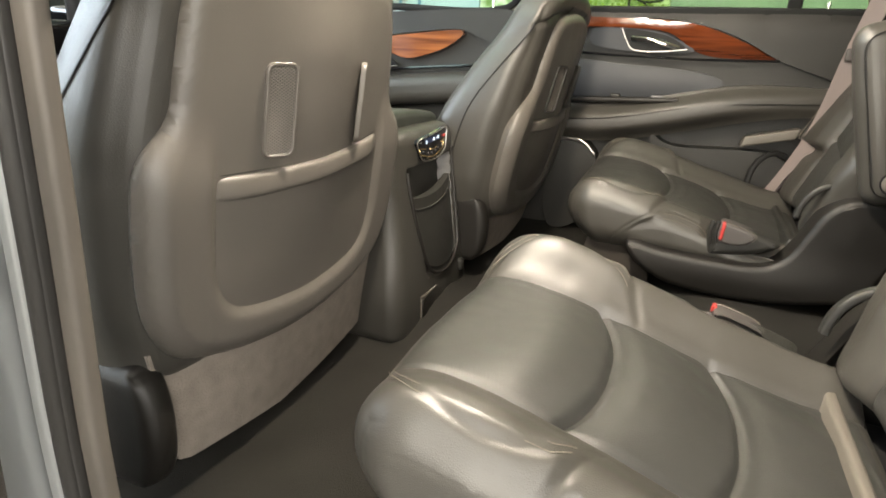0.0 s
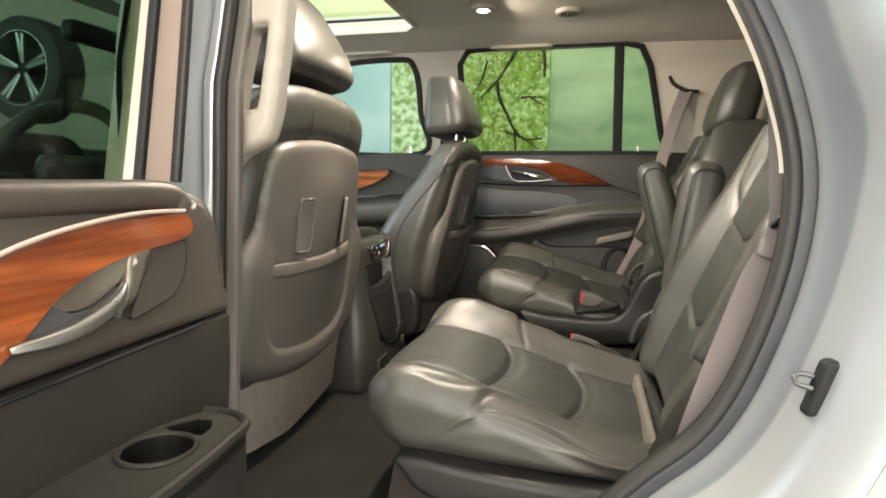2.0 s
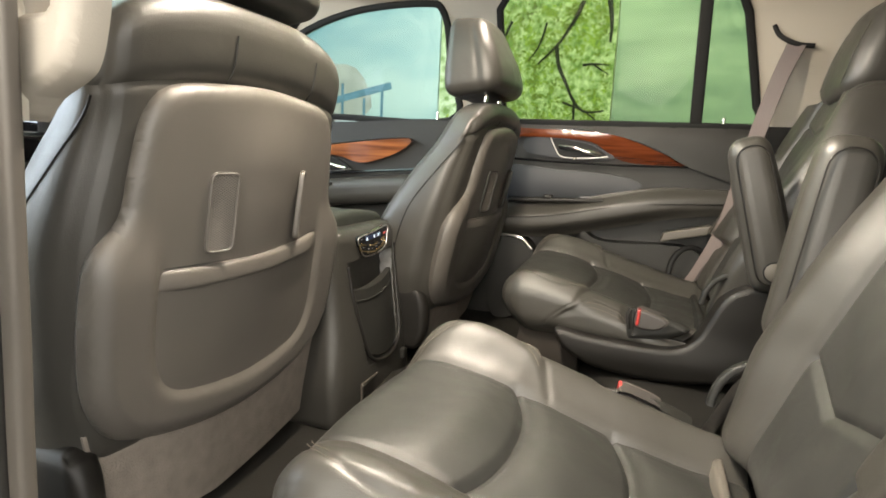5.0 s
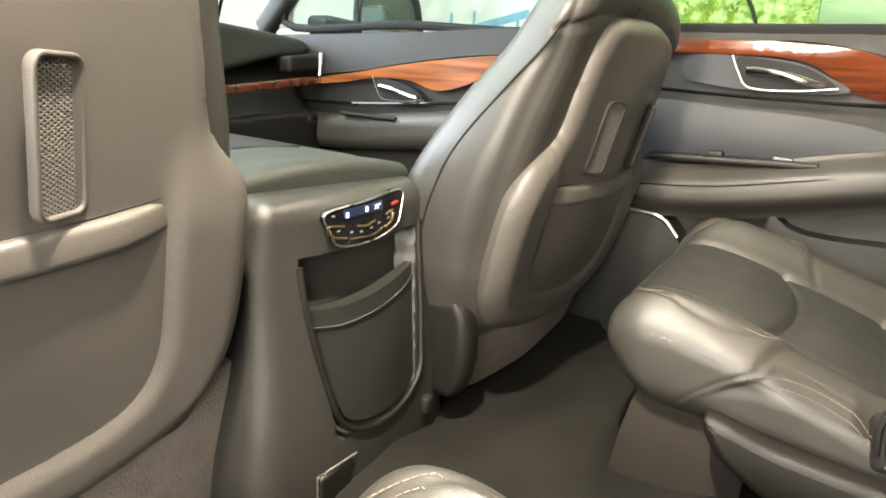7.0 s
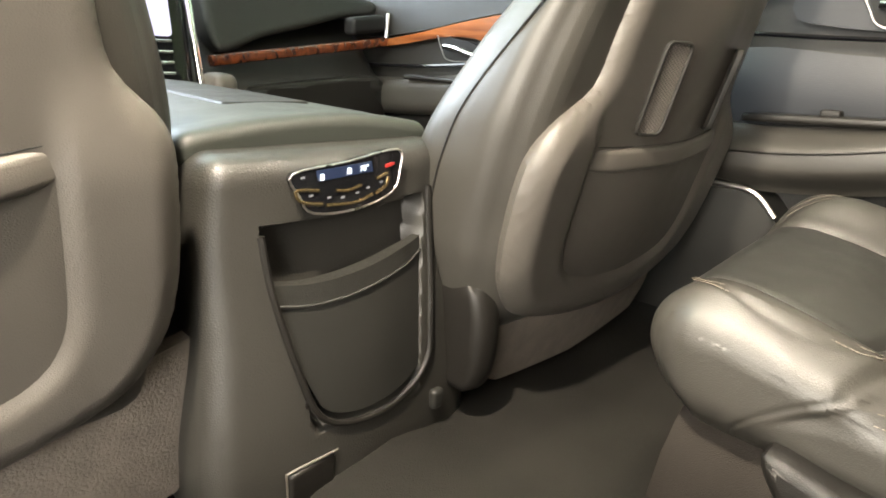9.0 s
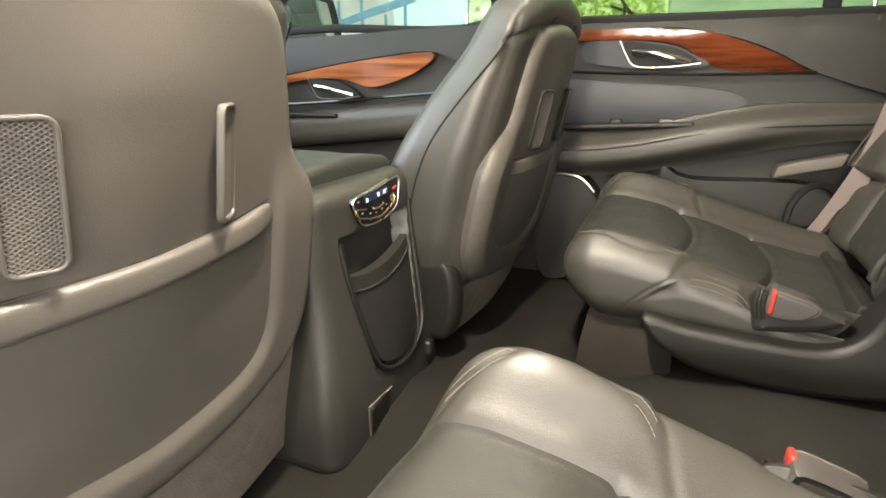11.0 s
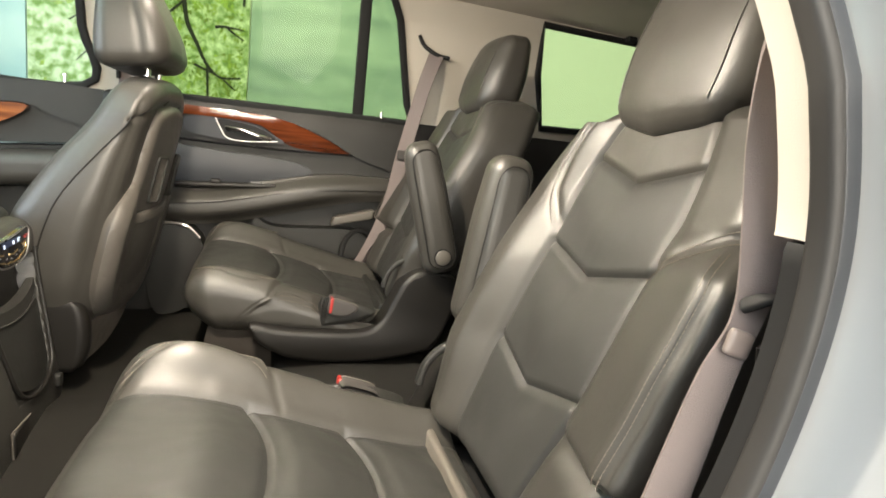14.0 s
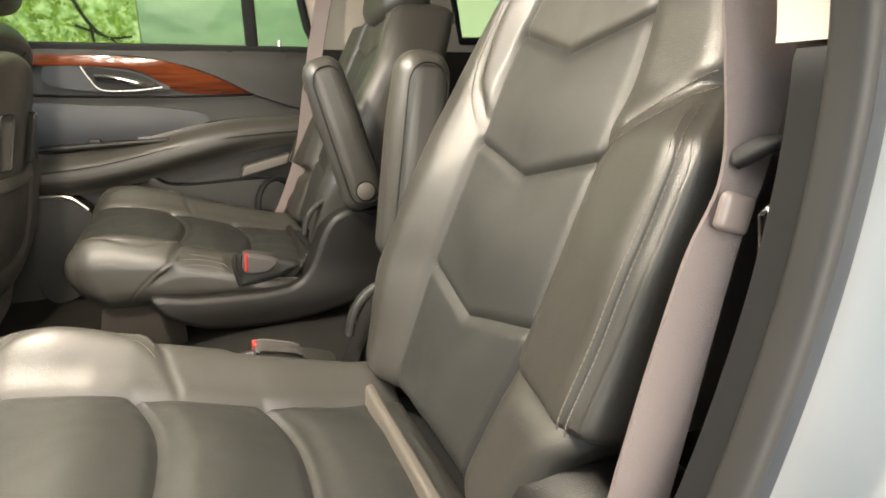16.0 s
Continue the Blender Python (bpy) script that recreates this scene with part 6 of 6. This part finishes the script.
# black box added to stand for the dark of the third-row space
part("rear_dark_box", rbox((1.9, 0, 0.95), (0.8, 1.4, 0.4), 0.05, (4, 4, 4)), M_BLACK, car, "black box standing for the dim third-row area")
part("third_row", rbox((1.65, 0.0, 1.1), (0.16, 1.30, 0.55), 0.06, (4, 10, 6)), M_LEATHER, car)
part("tailgate", rbox((2.42, 0, 1.15), (0.06, 1.6, 1.4), 0.02, (2, 4, 4)), M_PLASTIC, car)
part("bonnet", plate([(-2.6, -0.8), (-1.2, -0.85), (-1.2, 0.85), (-2.6, 0.8)], [], 0.03, lambda a, b, d: (a, b, 1.20 - 0.08 * (b / 0.85) ** 2 - 0.06 * sstep(-1.6, -2.6, a) - d), 0.2), M_PAINT, car)

# ---- hall: murals and display wheel ----
for nm, x0, x1, m, lab in (("mural", -6.0, MURAL_A, M_SEA, "pale blue sky and sea picture panel"), ("mural", MURAL_A + 0.01, MURAL_B, M_TREEBG, "picture panel of a leafy tree"), ("mural", MURAL_B + 0.01, 2.3, M_CLOUD, "picture panel of a cloudy sky over a low shore")):
    t = thing(nm, lab, "mural", "wall pictures", at=((x0 + x1) / 2, 4.28, 1.9))
    part("board", rbox(((x0 + x1) / 2, 4.285, 1.9), (x1 - x0, 0.03, 3.6), 0.004, (1, 1, 1)), m, t)
    if m == M_TREEBG:
        rnd = random.Random(5)
        for path, r in (([(-0.12, 2.65), (-0.19, 2.49), (-0.24, 2.41), (-0.32, 2.29), (-0.49, 2.12)], 0.016), ([(-0.33, 2.28), (-0.30, 2.11), (-0.22, 1.95), (-0.15, 1.81), (-0.04, 1.71), (0.13, 1.72)], 0.015),
                        ([(-0.14, 1.81), (-0.13, 1.57), (-0.12, 1.40)], 0.009), ([(-0.43, 2.48), (-0.49, 2.28), (-0.58, 2.15)], 0.008), ([(0.10, 2.65), (0.13, 2.46), (0.13, 2.30)], 0.018), ([(-0.09, 2.11), (0.0, 2.12), (0.14, 2.11)], 0.009),
                        ([(0.0, 2.12), (0.07, 2.07), (0.14, 2.03)], 0.007), ([(-0.24, 1.79), (-0.04, 1.71), (0.08, 1.62)], 0.008), ([(-0.75, 2.50), (-0.90, 2.2), (-1.15, 2.0)], 0.011), ([(-0.9, 2.2), (-0.95, 1.9), (-1.1, 1.7)], 0.008)):
            part("branch", sweep(smoothpath([(a, 4.250, b) for a, b in path], 6), circ(r * 1.25, 6, 1.0, 0.3), up=(0, 1, 0), taper=lambda q: 1 - 0.6 * q), M_BRANCH, t)
        vs, fs = [], []
        for i in range(5200):
            a, b = MURAL_A + 0.05 + rnd.random() * (MURAL_B - MURAL_A - 0.1), 0.5 + 3.0 * rnd.random()
            if noise.noise(Vector((a * 1.1, b * 1.1, 3.0))) < -0.15 + 0.25 * rnd.random():
                continue
            s, an = 0.012 + 0.022 * rnd.random(), rnd.random() * 6.28
            k = len(vs)
            for u, v in ((-1, 0), (0, -0.45), (1, 0), (0, 0.45)):
                vs.append((a + s * (u * math.cos(an) - v * math.sin(an)), 4.258 - 0.002 * rnd.random(), b + s * (u * math.sin(an) + v * math.cos(an))))
            fs.append([k, k + 1, k + 2, k + 3])
        tagged(part("leaves", (vs, fs), M_LEAF, t, "yellow-green leaves", smooth=False), kind="stuff")
    if m == M_SEA:
        part("printed_pier", sweep(smoothpath([(-3.0, 4.266, 1.66), (-2.5, 4.266, 1.80), (-1.95, 4.266, 1.93)], 4), rrect(0.07, 0.006, 0.002), up=(0, 1, 0)), M_PIER, t, "blue-grey pier in the picture")
        for xx in (-2.75, -2.5, -2.25, -2.05):
            part("printed_post", sweep([(xx, 4.265, 1.62), (xx, 4.265, 1.90 + 0.1 * math.sin(xx * 9))], rrect(0.03, 0.006, 0.002), up=(0, 1, 0)), M_PIER, t)
        part("printed_shore", plate(curve2([(-3.6, 1.62), (-3.5, 2.08), (-2.9, 2.12), (-2.35, 2.10), (-2.25, 1.62)], 4, True), [], 0.004, lambda a, b, d: (a, 4.267 + d, b)), M_SHORE, t, "pale pinkish hazy patch in the picture")
    if m == M_CLOUD:
        for i in range(9):
            xx = MURAL_B + 0.15 + 0.2 * i + 0.05 * math.sin(i * 7)
            part("shore_clump", lathe([(0.07, 0), (0.06, 0.02), (0.03, 0.05 + 0.02 * math.sin(i * 3)), (0.0, 0.06)], (xx, 4.268, 1.36), (0, 0, 1), 8), M_BRANCH, t)

# wheel on show at the front wall
tw = thing("display_wheel", "five-spoke alloy wheel with a wide black tyre on the wall", "wheel", at=(-3.0, 1.55, 2.02))
wc, wa = Vector((-3.01, 1.60, 1.97)), Vector((-0.02, -0.99, 0.02)).normalized()
part("tyre", lathe([(0.238, 0.098), (0.254, 0.111), (0.303, 0.111), (0.332, 0.090), (0.340, 0.041), (0.340, -0.041), (0.332, -0.098), (0.303, -0.115), (0.238, -0.098), (0.238, 0.098)], wc, wa, 48, False), M_TYRE, tw)
rimp = part("rim", lathe([(0.242, 0.094), (0.246, 0.102), (0.234, 0.102), (0.226, 0.074), (0.215, -0.016), (0.215, -0.082), (0.238, -0.082)], wc, wa, 48, False), M_RIM, tw, "silver alloy rim")
q = Vector((0, 0, 1)).rotation_difference(wa)
for k in range(5):
    for e in (-0.10, 0.10):
        a = 2 * math.pi * k / 5 + 0.25
        p0, p1 = Vector((0.04 * math.cos(a), 0.04 * math.sin(a), 0.062)), Vector((0.225 * math.cos(a + e), 0.225 * math.sin(a + e), 0.082))
        part("spoke", sweep([wc + q @ p0, wc + q @ p1], rrect(0.032, 0.03, 0.008, 2), up=wa), M_RIM, rimp)
part("hub", lathe([(0.049, 0.025), (0.049, 0.070), (0.033, 0.082), (0.000, 0.082)], wc, wa, 24), M_BLACK, tw)
# black disc added as the shade inside the rim
part("spoke_shade_disc", lathe([(0.213, -0.049), (0.213, -0.041), (0.000, -0.041)], wc, wa, 32), M_BLACK, tw, "black disc for the shade behind the spokes")
part("bracket", sweep([tuple(wc - wa * 0.1), (-3.92, wc.y + 0.35, 2.0)], rrect(0.08, 0.08, 0.02)), M_BLACK, tw)

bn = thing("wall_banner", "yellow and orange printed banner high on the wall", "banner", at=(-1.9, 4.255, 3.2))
part("sheet", rbox((-1.9, 4.253, 3.22), (1.9, 0.028, 0.8), 0.005, (1, 1, 1)), M_BANNER, bn)
